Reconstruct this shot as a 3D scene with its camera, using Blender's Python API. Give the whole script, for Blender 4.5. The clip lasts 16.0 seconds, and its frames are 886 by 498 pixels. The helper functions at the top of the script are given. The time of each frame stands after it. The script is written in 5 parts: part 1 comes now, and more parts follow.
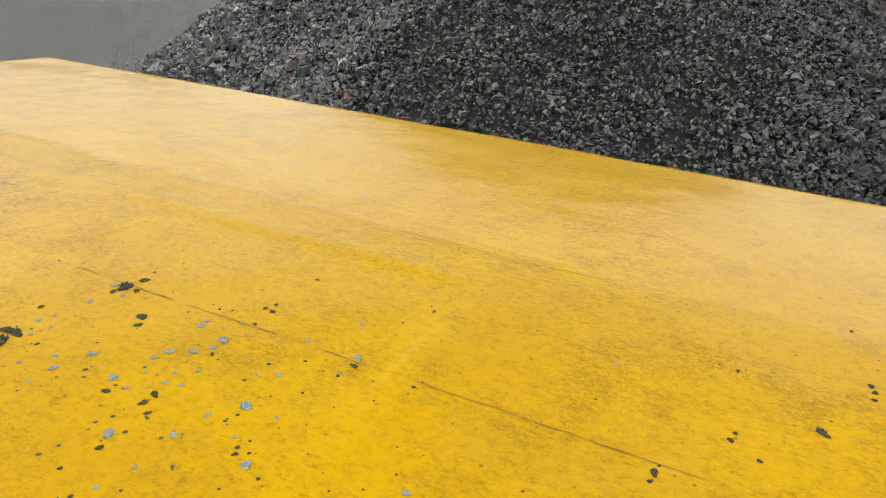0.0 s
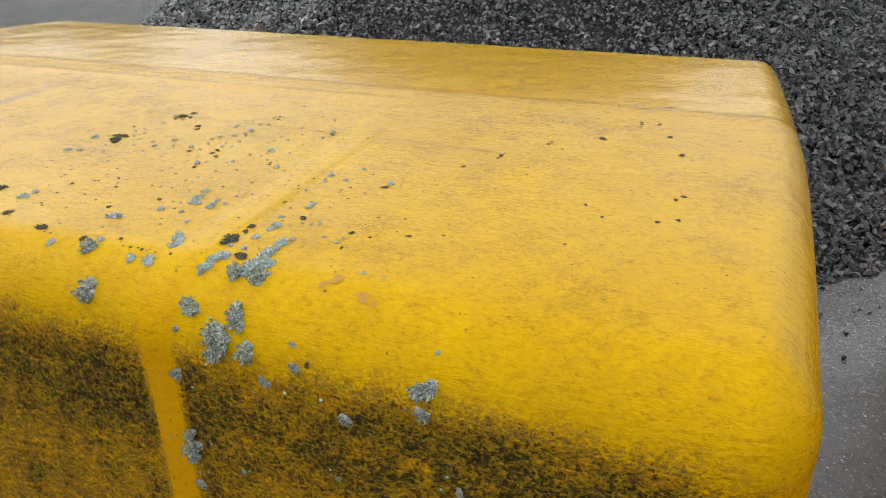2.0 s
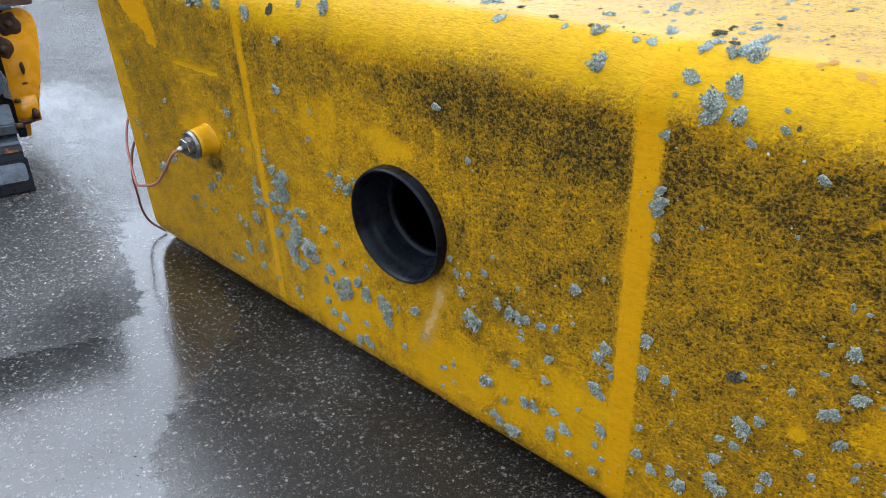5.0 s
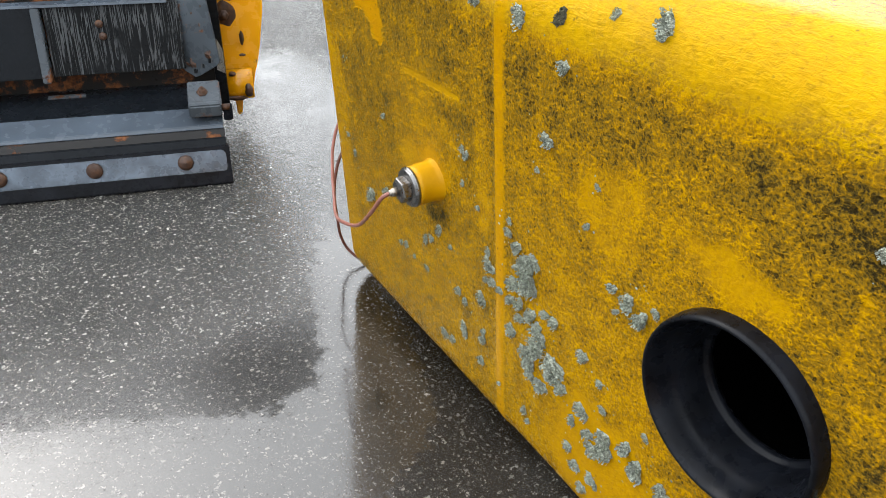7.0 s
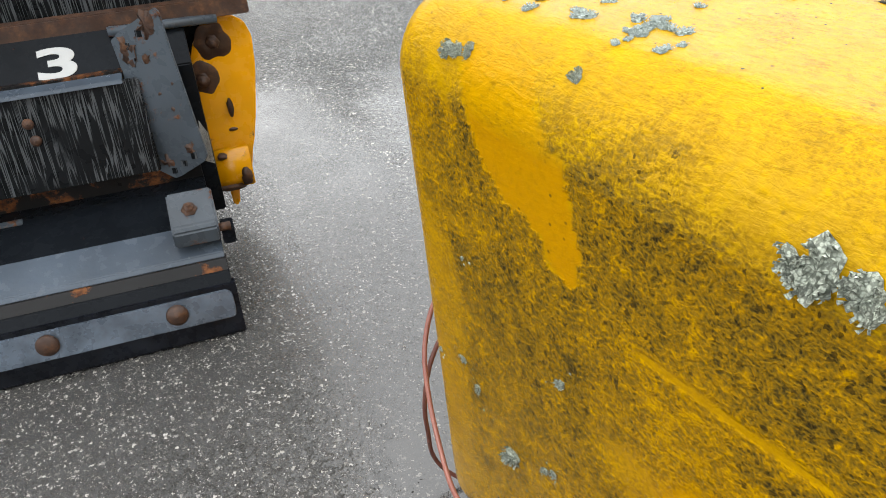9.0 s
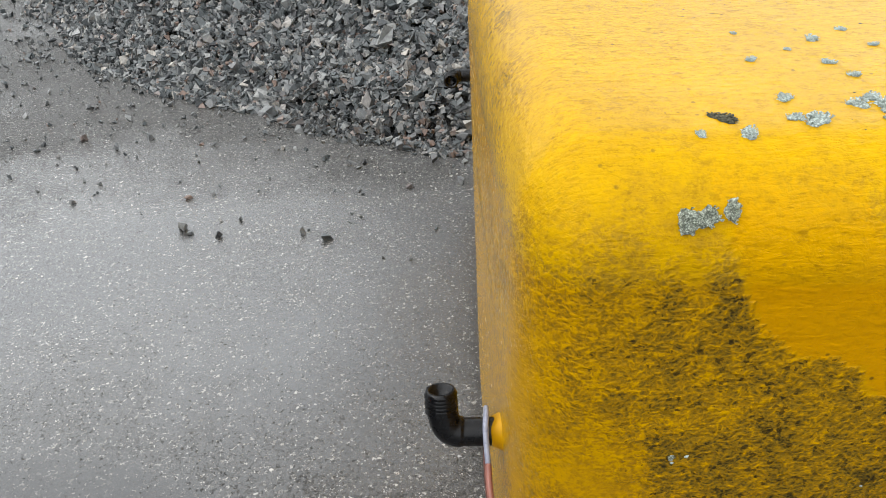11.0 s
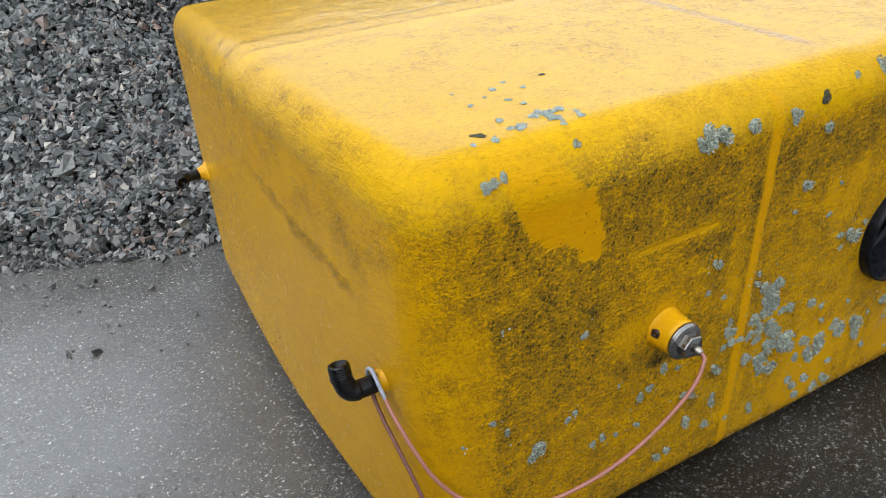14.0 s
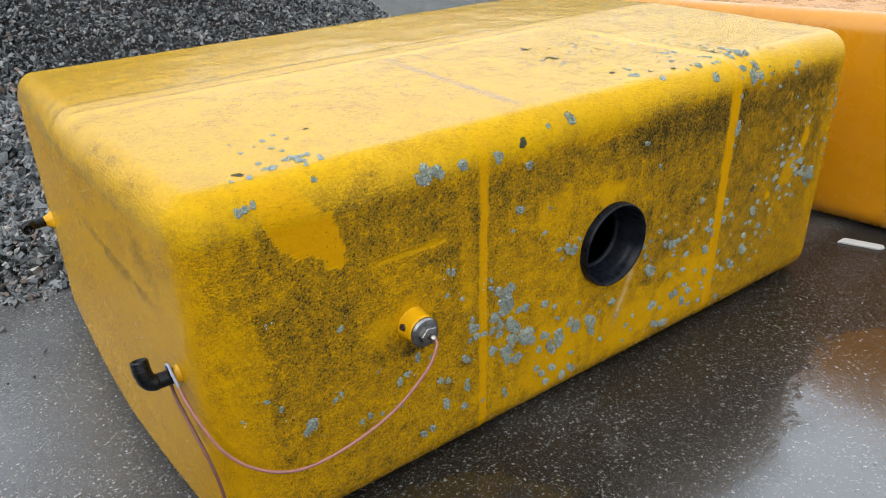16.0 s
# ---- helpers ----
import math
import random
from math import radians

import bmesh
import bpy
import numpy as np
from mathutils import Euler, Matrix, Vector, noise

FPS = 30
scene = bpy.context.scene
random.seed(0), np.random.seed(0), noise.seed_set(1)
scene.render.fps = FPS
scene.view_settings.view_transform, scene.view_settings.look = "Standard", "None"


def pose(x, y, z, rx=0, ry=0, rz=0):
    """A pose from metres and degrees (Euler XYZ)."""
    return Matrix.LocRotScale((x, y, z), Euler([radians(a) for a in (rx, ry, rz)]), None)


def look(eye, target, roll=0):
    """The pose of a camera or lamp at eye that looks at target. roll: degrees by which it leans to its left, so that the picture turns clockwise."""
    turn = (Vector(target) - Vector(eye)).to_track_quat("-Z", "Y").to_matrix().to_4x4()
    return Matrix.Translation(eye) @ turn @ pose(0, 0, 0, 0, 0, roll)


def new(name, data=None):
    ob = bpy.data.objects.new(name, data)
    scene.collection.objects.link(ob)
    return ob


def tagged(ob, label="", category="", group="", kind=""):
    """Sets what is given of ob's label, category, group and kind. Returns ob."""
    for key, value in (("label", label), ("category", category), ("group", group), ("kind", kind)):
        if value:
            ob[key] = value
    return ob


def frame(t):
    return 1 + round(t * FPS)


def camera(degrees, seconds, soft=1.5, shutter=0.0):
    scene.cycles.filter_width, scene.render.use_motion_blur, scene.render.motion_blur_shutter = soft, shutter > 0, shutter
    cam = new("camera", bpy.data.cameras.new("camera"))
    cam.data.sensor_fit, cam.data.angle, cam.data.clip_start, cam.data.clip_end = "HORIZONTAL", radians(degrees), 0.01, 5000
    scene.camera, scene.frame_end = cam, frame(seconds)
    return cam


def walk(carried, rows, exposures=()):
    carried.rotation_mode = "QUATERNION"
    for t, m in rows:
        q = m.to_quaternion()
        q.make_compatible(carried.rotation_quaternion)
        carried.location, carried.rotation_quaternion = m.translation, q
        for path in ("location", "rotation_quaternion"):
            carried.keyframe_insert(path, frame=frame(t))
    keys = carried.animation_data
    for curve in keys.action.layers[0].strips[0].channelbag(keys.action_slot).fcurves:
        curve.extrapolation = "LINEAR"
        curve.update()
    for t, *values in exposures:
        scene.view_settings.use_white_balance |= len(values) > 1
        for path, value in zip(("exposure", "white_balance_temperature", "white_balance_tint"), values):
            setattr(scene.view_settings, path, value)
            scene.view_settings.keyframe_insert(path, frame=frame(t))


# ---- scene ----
cam = camera(60.64, 16.0, soft=0.6)
# seconds, place in metres, turn in degrees
PATH = [
    (0.0, 0.4179, -0.0736, 0.9547, 68.03, -5.60, 24.30),
    (0.5, 0.4902, -0.1437, 0.9464, 68.10, -4.45, 20.83),
    (1.0, 0.5757, -0.2353, 0.9401, 67.97, -3.26, 19.97),
    (1.5, 0.6162, -0.3200, 0.9217, 67.42, -2.12, 20.07),
    (2.0, 0.6257, -0.4412, 0.9059, 66.69, -1.26, 20.84),
    (2.5, 0.6486, -0.5149, 0.8839, 65.50, -0.63, 22.42),
    (3.0, 0.6784, -0.5563, 0.8592, 64.22, -0.34, 24.92),
    (3.5, 0.6827, -0.6031, 0.8486, 62.86, -0.33, 28.33),
    (4.0, 0.6695, -0.6549, 0.8420, 61.78, -0.44, 32.54),
    (4.5, 0.6303, -0.6970, 0.8460, 61.22, -0.50, 37.40),
    (4.7, 0.6047, -0.7063, 0.8413, 61.16, -0.54, 39.42),
    (6.8, 0.1934, -0.4793, 0.7664, 58.88, -0.96, 58.07),
    (7.0, 0.1430, -0.4675, 0.7689, 58.67, -0.91, 59.38),
    (7.5, 0.0058, -0.4003, 0.7700, 58.11, -0.45, 61.87),
    (8.0, -0.1342, -0.3327, 0.7847, 57.24, 0.40, 62.44),
    (8.5, -0.3119, -0.3088, 0.7977, 55.97, 1.45, 60.19),
    (9.0, -0.4623, -0.3192, 0.8005, 54.59, 2.24, 55.20),
    (9.5, -0.6392, -0.3086, 0.7944, 53.36, 2.36, 44.30),
    (9.7, -0.6950, -0.3120, 0.7937, 53.40, 2.18, 38.72),
    (11.8, -1.1656, -0.4243, 0.8400, 58.94, 2.41, -15.98),
    (12.0, -1.1992, -0.4400, 0.8482, 59.47, 2.45, -18.61),
    (12.5, -1.2740, -0.4753, 0.8511, 60.60, 2.58, -22.99),
    (13.0, -1.3021, -0.5039, 0.8630, 61.19, 3.00, -25.79),
    (13.5, -1.3077, -0.5512, 0.8792, 61.77, 3.44, -27.70),
    (14.0, -1.2591, -0.6219, 0.9012, 62.54, 3.66, -29.49),
    (14.5, -1.1966, -0.7168, 0.9228, 63.55, 3.64, -31.50),
    (15.0, -1.1650, -0.8063, 0.9333, 64.51, 3.41, -33.56),
    (15.5, -1.1984, -0.8864, 0.9514, 65.44, 2.95, -35.57),
    (16.0, -1.2346, -0.9526, 0.9569, 66.19, 2.39, -37.15),
]
walk(cam, [(r[0], pose(*r[1:])) for r in PATH], [(0.0, 0.36, 6900, 10), (2.0, 0.42, 6500, 10), (3.5, 0.66, 6150, 10), (4.7, 0.90, 5600, 10), (7.0, 1.22, 6450, 10), (9.5, 1.02, 6600, 10), (12.0, 0.80, 6450, 10), (16.0, 0.84, 6150, 10)])

# ---- light: an overcast, wet day ----
world = bpy.data.worlds.new("overcast_sky")
scene.world = world
world.use_nodes = True
wn, wl = world.node_tree.nodes, world.node_tree.links
wn.clear()
sky = wn.new("ShaderNodeTexSky")
sky.sky_type, sky.sun_disc = "NISHITA", False
SUN_HIGH, SUN_ROUND = radians(45), radians(252)
sky.sun_elevation, sky.sun_rotation = SUN_HIGH, SUN_ROUND
sky.air_density, sky.dust_density, sky.ozone_density = 1.0, 6.0, 1.0
grey = wn.new("ShaderNodeHueSaturation")
grey.inputs["Saturation"].default_value = 0.30
cloud = wn.new("ShaderNodeMix")
cloud.data_type = "RGBA"
cloud.inputs[0].default_value = 0.74
# the cloud cover is brighter overhead than at the horizon
where = wn.new("ShaderNodeTexCoord")
axes = wn.new("ShaderNodeSeparateXYZ")
wl.new(where.outputs["Generated"], axes.inputs[0])
deck = wn.new("ShaderNodeValToRGB")
for stop, at, tone in zip(deck.color_ramp.elements, (0.0, 1.0), (0.74, 1.0)):
    stop.position, stop.color = at, (0.92 * tone, 0.965 * tone, tone, 1)
wl.new(axes.outputs[2], deck.inputs[0])
lift = wn.new("ShaderNodeVectorMath")
lift.operation = "SCALE"
lift.inputs["Scale"].default_value = 10.7
wl.new(deck.outputs[0], lift.inputs[0])
wl.new(lift.outputs[0], cloud.inputs[7])
back = wn.new("ShaderNodeBackground")
back.inputs["Strength"].default_value = 0.15
wout = wn.new("ShaderNodeOutputWorld")
wl.new(sky.outputs[0], grey.inputs["Color"])
wl.new(grey.outputs[0], cloud.inputs[6])
wl.new(cloud.outputs[2], back.inputs["Color"])
wl.new(back.outputs[0], wout.inputs["Surface"])
sun = new("sun", bpy.data.lights.new("sun", "SUN"))
sun.data.energy, sun.data.angle, sun.data.color = 0.50, radians(80), (1.0, 0.98, 0.95)
sun.matrix_world = look((math.sin(SUN_ROUND) * math.cos(SUN_HIGH), math.cos(SUN_ROUND) * math.cos(SUN_HIGH), math.sin(SUN_HIGH)), (0, 0, 0))


# ---- materials ----
class Mat:
    """A node material: a principled shader and short ways to wire it."""

    def __init__(self, name, base=(0.5, 0.5, 0.5), rough=0.5, metal=0.0, spec=0.5):
        self.m = bpy.data.materials.new(name)
        self.m.use_nodes = True
        self.n, self.l = self.m.node_tree.nodes, self.m.node_tree.links
        self.p = self.n["Principled BSDF"]
        self.set("Base Color", (*base, 1))
        self.set("Roughness", rough)
        self.set("Metallic", metal)
        self.set("Specular IOR Level", spec)
        self.co = self.n.new("ShaderNodeTexCoord").outputs["Object"]

    def set(self, slot, v):
        if hasattr(v, "is_linked"):
            self.l.new(v, self.p.inputs[slot])
        else:
            self.p.inputs[slot].default_value = v

    def put(self, node, slot, v):
        if hasattr(v, "is_linked"):
            self.l.new(v, node.inputs[slot])
        elif isinstance(v, tuple) and len(v) == 3 and node.inputs[slot].type == "RGBA":
            node.inputs[slot].default_value = (*v, 1)
        else:
            node.inputs[slot].default_value = v

    def noise(self, scale, detail=4.0, rough=0.55, at=None, stretch=None, distort=0.0):
        co = at or self.co
        if stretch:
            mp = self.n.new("ShaderNodeMapping")
            self.l.new(co, mp.inputs["Vector"])
            mp.inputs["Scale"].default_value = stretch
            co = mp.outputs[0]
        t = self.n.new("ShaderNodeTexNoise")
        self.l.new(co, t.inputs["Vector"])
        for slot, v in (("Scale", scale), ("Detail", detail), ("Roughness", rough), ("Distortion", distort)):
            t.inputs[slot].default_value = v
        return t.outputs["Fac"]

    def cells(self, scale, out="Distance", feature="F1", rnd=1.0):
        t = self.n.new("ShaderNodeTexVoronoi")
        t.feature = feature
        self.l.new(self.co, t.inputs["Vector"])
        t.inputs["Scale"].default_value = scale
        t.inputs["Randomness"].default_value = rnd
        return t.outputs[out]

    def warped(self, scale, by):
        """The object's own coordinates, pushed about by noise."""
        t = self.n.new("ShaderNodeTexNoise")
        self.l.new(self.co, t.inputs["Vector"])
        t.inputs["Scale"].default_value, t.inputs["Detail"].default_value = scale, 3
        push = self.n.new("ShaderNodeVectorMath")
        push.operation = "MULTIPLY_ADD"
        self.l.new(t.outputs["Color"], push.inputs[0])
        push.inputs[1].default_value = (by, by, by)
        self.l.new(self.co, push.inputs[2])
        return push.outputs[0]

    def attr(self, name):
        a = self.n.new("ShaderNodeAttribute")
        a.attribute_name = name
        return a.outputs["Fac"]

    def math(self, op, a, b=0.0, clamp=False):
        t = self.n.new("ShaderNodeMath")
        t.operation, t.use_clamp = op, clamp
        self.put(t, 0, a)
        self.put(t, 1, b)
        return t.outputs[0]

    def step(self, v, lo, hi, a=0.0, b=1.0):
        t = self.n.new("ShaderNodeMapRange")
        t.interpolation_type = "SMOOTHSTEP"
        for i, k in enumerate((v, lo, hi, a, b)):
            self.put(t, i, k)
        return t.outputs[0]

    def mix(self, f, a, b, blend="MIX"):
        t = self.n.new("ShaderNodeMix")
        t.data_type, t.blend_type = "RGBA", blend
        self.put(t, 0, f)
        self.put(t, 6, a)
        self.put(t, 7, b)
        return t.outputs[2]

    def blend(self, f, a, b):
        t = self.n.new("ShaderNodeMix")
        self.put(t, 0, f)
        self.put(t, 2, a)
        self.put(t, 3, b)
        return t.outputs[0]

    def ramp(self, v, *stops):
        t = self.n.new("ShaderNodeValToRGB")
        e = t.color_ramp.elements
        while len(e) < len(stops):
            e.new(0.5)
        for k, (at, c) in zip(e, stops):
            k.position, k.color = at, (*c, 1)
        self.l.new(v, t.inputs[0])
        return t.outputs[0]

    def rand(self, kind="object"):
        if kind == "object":
            return self.n.new("ShaderNodeObjectInfo").outputs["Random"]
        return self.n.new("ShaderNodeNewGeometry").outputs["Random Per Island"]

    def bump(self, *layers):
        """layers: height, distance in metres, strength."""
        last = None
        for h, d, s in layers:
            t = self.n.new("ShaderNodeBump")
            t.inputs["Strength"].default_value, t.inputs["Distance"].default_value = s, d
            self.l.new(h, t.inputs["Height"])
            if last:
                self.l.new(last, t.inputs["Normal"])
            last = t.outputs[0]
        self.set("Normal", last)


YELLOW = (0.495, 0.266, 0.0001)


def gelcoat():
    m = Mat("yellow_fibreglass", YELLOW, 0.3)
    dirt, wet, old = m.attr("dirt"), m.attr("wet"), m.attr("old")
    mid = m.noise(130, 4, 0.65)
    soft = m.noise(30, 5, 0.65)
    big = m.noise(6, 3, 0.5)
    # the print of the glass mat: small dimples of uneven outline
    smooth_co, m.co = m.co, m.warped(70, 0.012)
    dimple, small = m.cells(185), m.cells(400)
    m.co = smooth_co
    base = m.mix(m.step(big, 0.35, 0.7), YELLOW, (0.462, 0.240, 0.0003))
    base = m.mix(m.attr("fresh"), base, (0.50, 0.236, 0.0001))
    base = m.mix(m.math("MULTIPLY", m.step(soft, 0.45, 0.75), 0.35), base, (0.40, 0.205, 0.0012))
    base = m.mix(m.math("MULTIPLY", m.step(mid, 0.45, 0.70), 0.40), base, (0.34, 0.165, 0.0010))
    base = m.mix(m.math("MULTIPLY", old, m.step(mid, 0.25, 0.6)), base, m.mix(m.step(old, 0.66, 0.8), (0.20, 0.145, 0.075), (0.40, 0.31, 0.17)))
    pit = m.step(m.cells(85), 0.16, 0.06)
    some = m.step(m.noise(19), 0.47, 0.58)
    base = m.mix(m.math("MULTIPLY", m.math("MULTIPLY", pit, some), 0.75), base, (0.07, 0.042, 0.0084))
    # algae: an ochre to brown film, mottled at several scales and darkest in the dimples, whose shade is coloured in
    # with it
    worm = m.noise(300, 4, 0.75, stretch=(0.7, 1.0, 1.0), distort=0.8)
    f = m.math("MULTIPLY", m.math("SUBTRACT", worm, 0.5), 2.2)
    for n, mean, k in ((dimple, 0.38, -0.5), (small, 0.38, -0.9), (mid, 0.5, 0.9), (soft, 0.5, 1.6)):
        f = m.math("ADD", f, m.math("MULTIPLY", m.math("SUBTRACT", n, mean), k))
    tone = m.math("ADD", dirt, m.math("MULTIPLY", f, m.step(dirt, 0.0, 0.45, 0.0, 0.64)))
    smooth_co, m.co = m.co, m.warped(190, 0.010)
    pore, pick = m.cells(175), m.n.new("ShaderNodeSeparateColor")
    m.l.new(m.cells(175, "Color"), pick.inputs[0])
    m.co = smooth_co
    wide = m.math("MULTIPLY", m.math("ADD", m.math("MULTIPLY", dirt, 0.85), m.math("MULTIPLY", m.math("SUBTRACT", soft, 0.5), 1.0)), m.step(pick.outputs[0], 0.2, 1.0, 0.05, 0.75))
    pore = m.math("MULTIPLY", m.step(m.math("SUBTRACT", pore, wide), 0.05, -0.05), m.step(dirt, 0.17, 0.32))
    grime = m.ramp(tone, (0.16, (0.39, 0.200, 0.0030)), (0.38, (0.270, 0.144, 0.0055)), (0.60, (0.180, 0.104, 0.0085)), (0.80, (0.080, 0.052, 0.0095)), (1.0, (0.026, 0.019, 0.0070)))
    base = m.mix(m.step(tone, 0.03, 0.24), base, grime)
    # the lid is tinted lemon in place of sky sheen and clipped highlights
    base = m.mix(m.step(wet, 0.05, 0.12, 0.0, 0.65), base, m.mix(1.0, base, (1.0, 1.13, 2.5), "MULTIPLY"))
    speck = m.math("MULTIPLY", m.step(m.noise(240, 4, 0.75, stretch=(0.6, 1.0, 1.0)), 0.50, 0.66), m.step(soft, 0.30, 0.62, 0.15, 0.55))
    base = m.mix(m.math("MULTIPLY", speck, m.step(wet, 0.05, 0.12)), base, (0.20, 0.105, 0.004))
    m.set("Base Color", m.mix(m.math("MULTIPLY", pore, 0.70), base, (0.019, 0.014, 0.0060)))
    r = m.math("ADD", m.step(mid, 0.3, 0.7, 0.14, 0.26), m.math("MULTIPLY", dirt, 0.15))
    m.set("Roughness", m.blend(wet, r, 0.05))
    # the sheen of the wet lid shows at a low angle only
    low = m.n.new("ShaderNodeLayerWeight")
    low.inputs["Blend"].default_value = 0.5
    damp = m.step(wet, 0.0, 0.15)
    sheen = m.step(low.outputs["Facing"], 0.46, 0.80, 0.04, m.blend(damp, 0.16, 0.50))
    sheen = m.math("MULTIPLY", sheen, m.math("SUBTRACT", 1.0, m.math("MULTIPLY", wet, 0.8)))
    m.set("Specular IOR Level", m.math("MULTIPLY", sheen, m.math("SUBTRACT", 1.0, m.math("MULTIPLY", dirt, 0.6))))
    dry = m.math("SUBTRACT", 1.0, m.math("MULTIPLY", wet, 0.7))
    rough_skin = m.math("MULTIPLY", dry, m.step(dirt, 0.12, 0.4, 0.12, 1.0))
    ripple = m.noise(60, 4, 0.7, stretch=(0.22, 1.0, 1.0), distort=0.4)
    facing = m.n.new("ShaderNodeSeparateXYZ")
    m.l.new(m.n["Texture Coordinate"].outputs["Normal"], facing.inputs[0])
    side = m.step(m.math("ABSOLUTE", facing.outputs[0]), 0.55, 0.9)
    streak = m.math("MULTIPLY", side, m.noise(95, 4, 0.7, stretch=(1.0, 0.30, 1.0), distort=0.6))
    fine = m.math("MULTIPLY", m.math("MULTIPLY", damp, dry), m.noise(230, 3, 0.65, stretch=(0.35, 1.0, 1.0), distort=0.5))
    m.bump((streak, 0.004, 0.55), (fine, 0.002, 0.55), (m.math("MULTIPLY", ripple, dry), 0.004, 0.34), (m.math("MULTIPLY", m.noise(110, 3, 0.65, distort=0.8), dry), 0.004, 0.30), (m.math("MULTIPLY", dimple, rough_skin), 0.0014, 0.8), (m.math("MULTIPLY", small, rough_skin), 0.001, 0.6))
    # standing water on the rear of the lid: a mirror with long ripples
    m.set("Coat Weight", m.math("MULTIPLY", m.step(wet, 0.3, 0.9), m.step(m.noise(90, 4, 0.7, stretch=(0.3, 1.0, 1.0), distort=0.5), 0.36, 0.44, 0.04, 0.25)))
    m.set("Coat Roughness", 0.03)
    water = m.n.new("ShaderNodeBump")
    water.inputs["Strength"].default_value, water.inputs["Distance"].default_value = 0.07, 0.004
    m.l.new(ripple, water.inputs["Height"])
    m.set("Coat Normal", water.outputs[0])
    return m.m


def asphalt():
    m = Mat("wet_asphalt", (0.05, 0.05, 0.05), 0.3, spec=0.4)
    m.set("IOR", 1.6)
    wet = m.attr("wet")
    # stone chips of broken, uneven outline in two sizes
    plain_co, m.co = m.co, m.warped(230, 0.011)
    chips, hs = [], []
    for sc, lim in ((150, 0.82), (290, 0.66)):
        sep = m.n.new("ShaderNodeSeparateColor")
        m.l.new(m.cells(sc, "Color"), sep.inputs[0])
        d = m.cells(sc)
        chip = m.math("MULTIPLY", m.step(sep.outputs[0], lim, lim + 0.05), m.step(d, 0.50, 0.36))
        chips.append((chip, m.mix(m.math("POWER", sep.outputs[1], 1.9), (0.035, 0.033, 0.030), (0.44, 0.42, 0.38))))
        hs.append(m.math("MULTIPLY", m.step(d, 0.05, 0.60, 1.0, 0.0), sep.outputs[2]))
    m.co = plain_co
    lot = m.noise(1.1, 4, 0.6)
    grit = m.noise(420, 3, 0.75)
    base = m.mix(m.step(lot, 0.35, 0.7), (0.022, 0.021, 0.0192), (0.036, 0.034, 0.031))
    base = m.mix(m.step(grit, 0.52, 0.66), base, (0.12, 0.113, 0.10))
    for chip, stone in chips:
        base = m.mix(chip, base, stone)
    # paler grey towards the heap: the wet ground's glare put into the colour
    base = m.mix(m.math("MULTIPLY", m.attr("heap_glare"), m.step(m.noise(90, 4), 0.3, 0.7, 0.1, 0.6)), base, (0.105, 0.104, 0.100))
    base = m.mix(m.step(wet, 0.58, 0.86, 0.0, 0.85), base, m.mix(1.0, base, (0.30, 0.29, 0.28), "MULTIPLY"))
    m.set("Base Color", base)
    m.set("Specular IOR Level", m.step(wet, 0.3, 0.9, 0.2, 0.08))
    # water stands between the chips; the less of it, the more they stick out
    h = m.math("MAXIMUM", hs[0], m.math("MULTIPLY", hs[1], 0.8))
    level = m.blend(m.math("ADD", wet, m.math("MULTIPLY", m.math("SUBTRACT", m.noise(14, 4, 0.6), 0.5), 0.5)), 0.05, 0.85)
    over = m.step(m.math("SUBTRACT", h, level), 0.0, 0.15)
    m.set("Roughness", m.blend(over, m.blend(wet, 0.10, 0.025), 0.22))
    puddle = m.step(m.math("ADD", m.attr("pool"), m.math("MULTIPLY", m.math("SUBTRACT", m.noise(45, 4, 0.65), 0.5), 0.7)), 0.50, 0.62)
    gleam = m.attr("sheen")
    calm = m.math("MULTIPLY", m.math("SUBTRACT", 1.0, m.math("MAXIMUM", m.math("MULTIPLY", puddle, 0.82), m.math("MULTIPLY", gleam, 0.22))), m.math("SUBTRACT", 1.0, m.math("MULTIPLY", wet, 0.86)))
    swirl = m.math("ADD", m.math("MULTIPLY", m.noise(130, 4, 0.65, distort=1.2), 0.5), m.step(m.noise(260, 3, 0.6, distort=1.4), 0.40, 0.62, 0.0, 0.5))
    swirl = m.math("MULTIPLY", swirl, calm)
    m.bump((m.noise(26, 3, 0.6), 0.004, 0.10), (swirl, 0.006, 0.40), (m.math("MAXIMUM", h, level), 0.003, 0.7))
    broken = m.step(m.math("ADD", m.noise(170, 4, 0.7, distort=1.5), m.math("MULTIPLY", wet, 0.32)), 0.60, 0.64)
    broken = m.math("MAXIMUM", m.math("MAXIMUM", broken, puddle), m.math("MULTIPLY", gleam, 0.8))
    # the film of water itself, drawn up a little at the chips
    film = m.math("SUBTRACT", 1.0, m.math("MULTIPLY", m.attr("damp"), m.blend(puddle, 0.75, 0.0)))
    m.set("Coat Weight", m.math("MULTIPLY", m.math("MULTIPLY", m.math("SUBTRACT", 1.0, over), film), m.math("MULTIPLY", broken, m.step(wet, 0.1, 0.8, 0.70, 1.0))))
    m.set("Coat IOR", m.blend(gleam, m.blend(puddle, 1.72, 1.68), 2.15))
    m.set("Coat Roughness", 0.03)
    skin_of_water = m.n.new("ShaderNodeBump")
    skin_of_water.inputs["Strength"].default_value, skin_of_water.inputs["Distance"].default_value = 0.34, 0.005
    m.l.new(m.math("ADD", swirl, m.math("MULTIPLY", m.noise(34, 3, 0.6), 0.07)), skin_of_water.inputs["Height"])
    m.set("Coat Normal", skin_of_water.outputs[0])
    return m.m


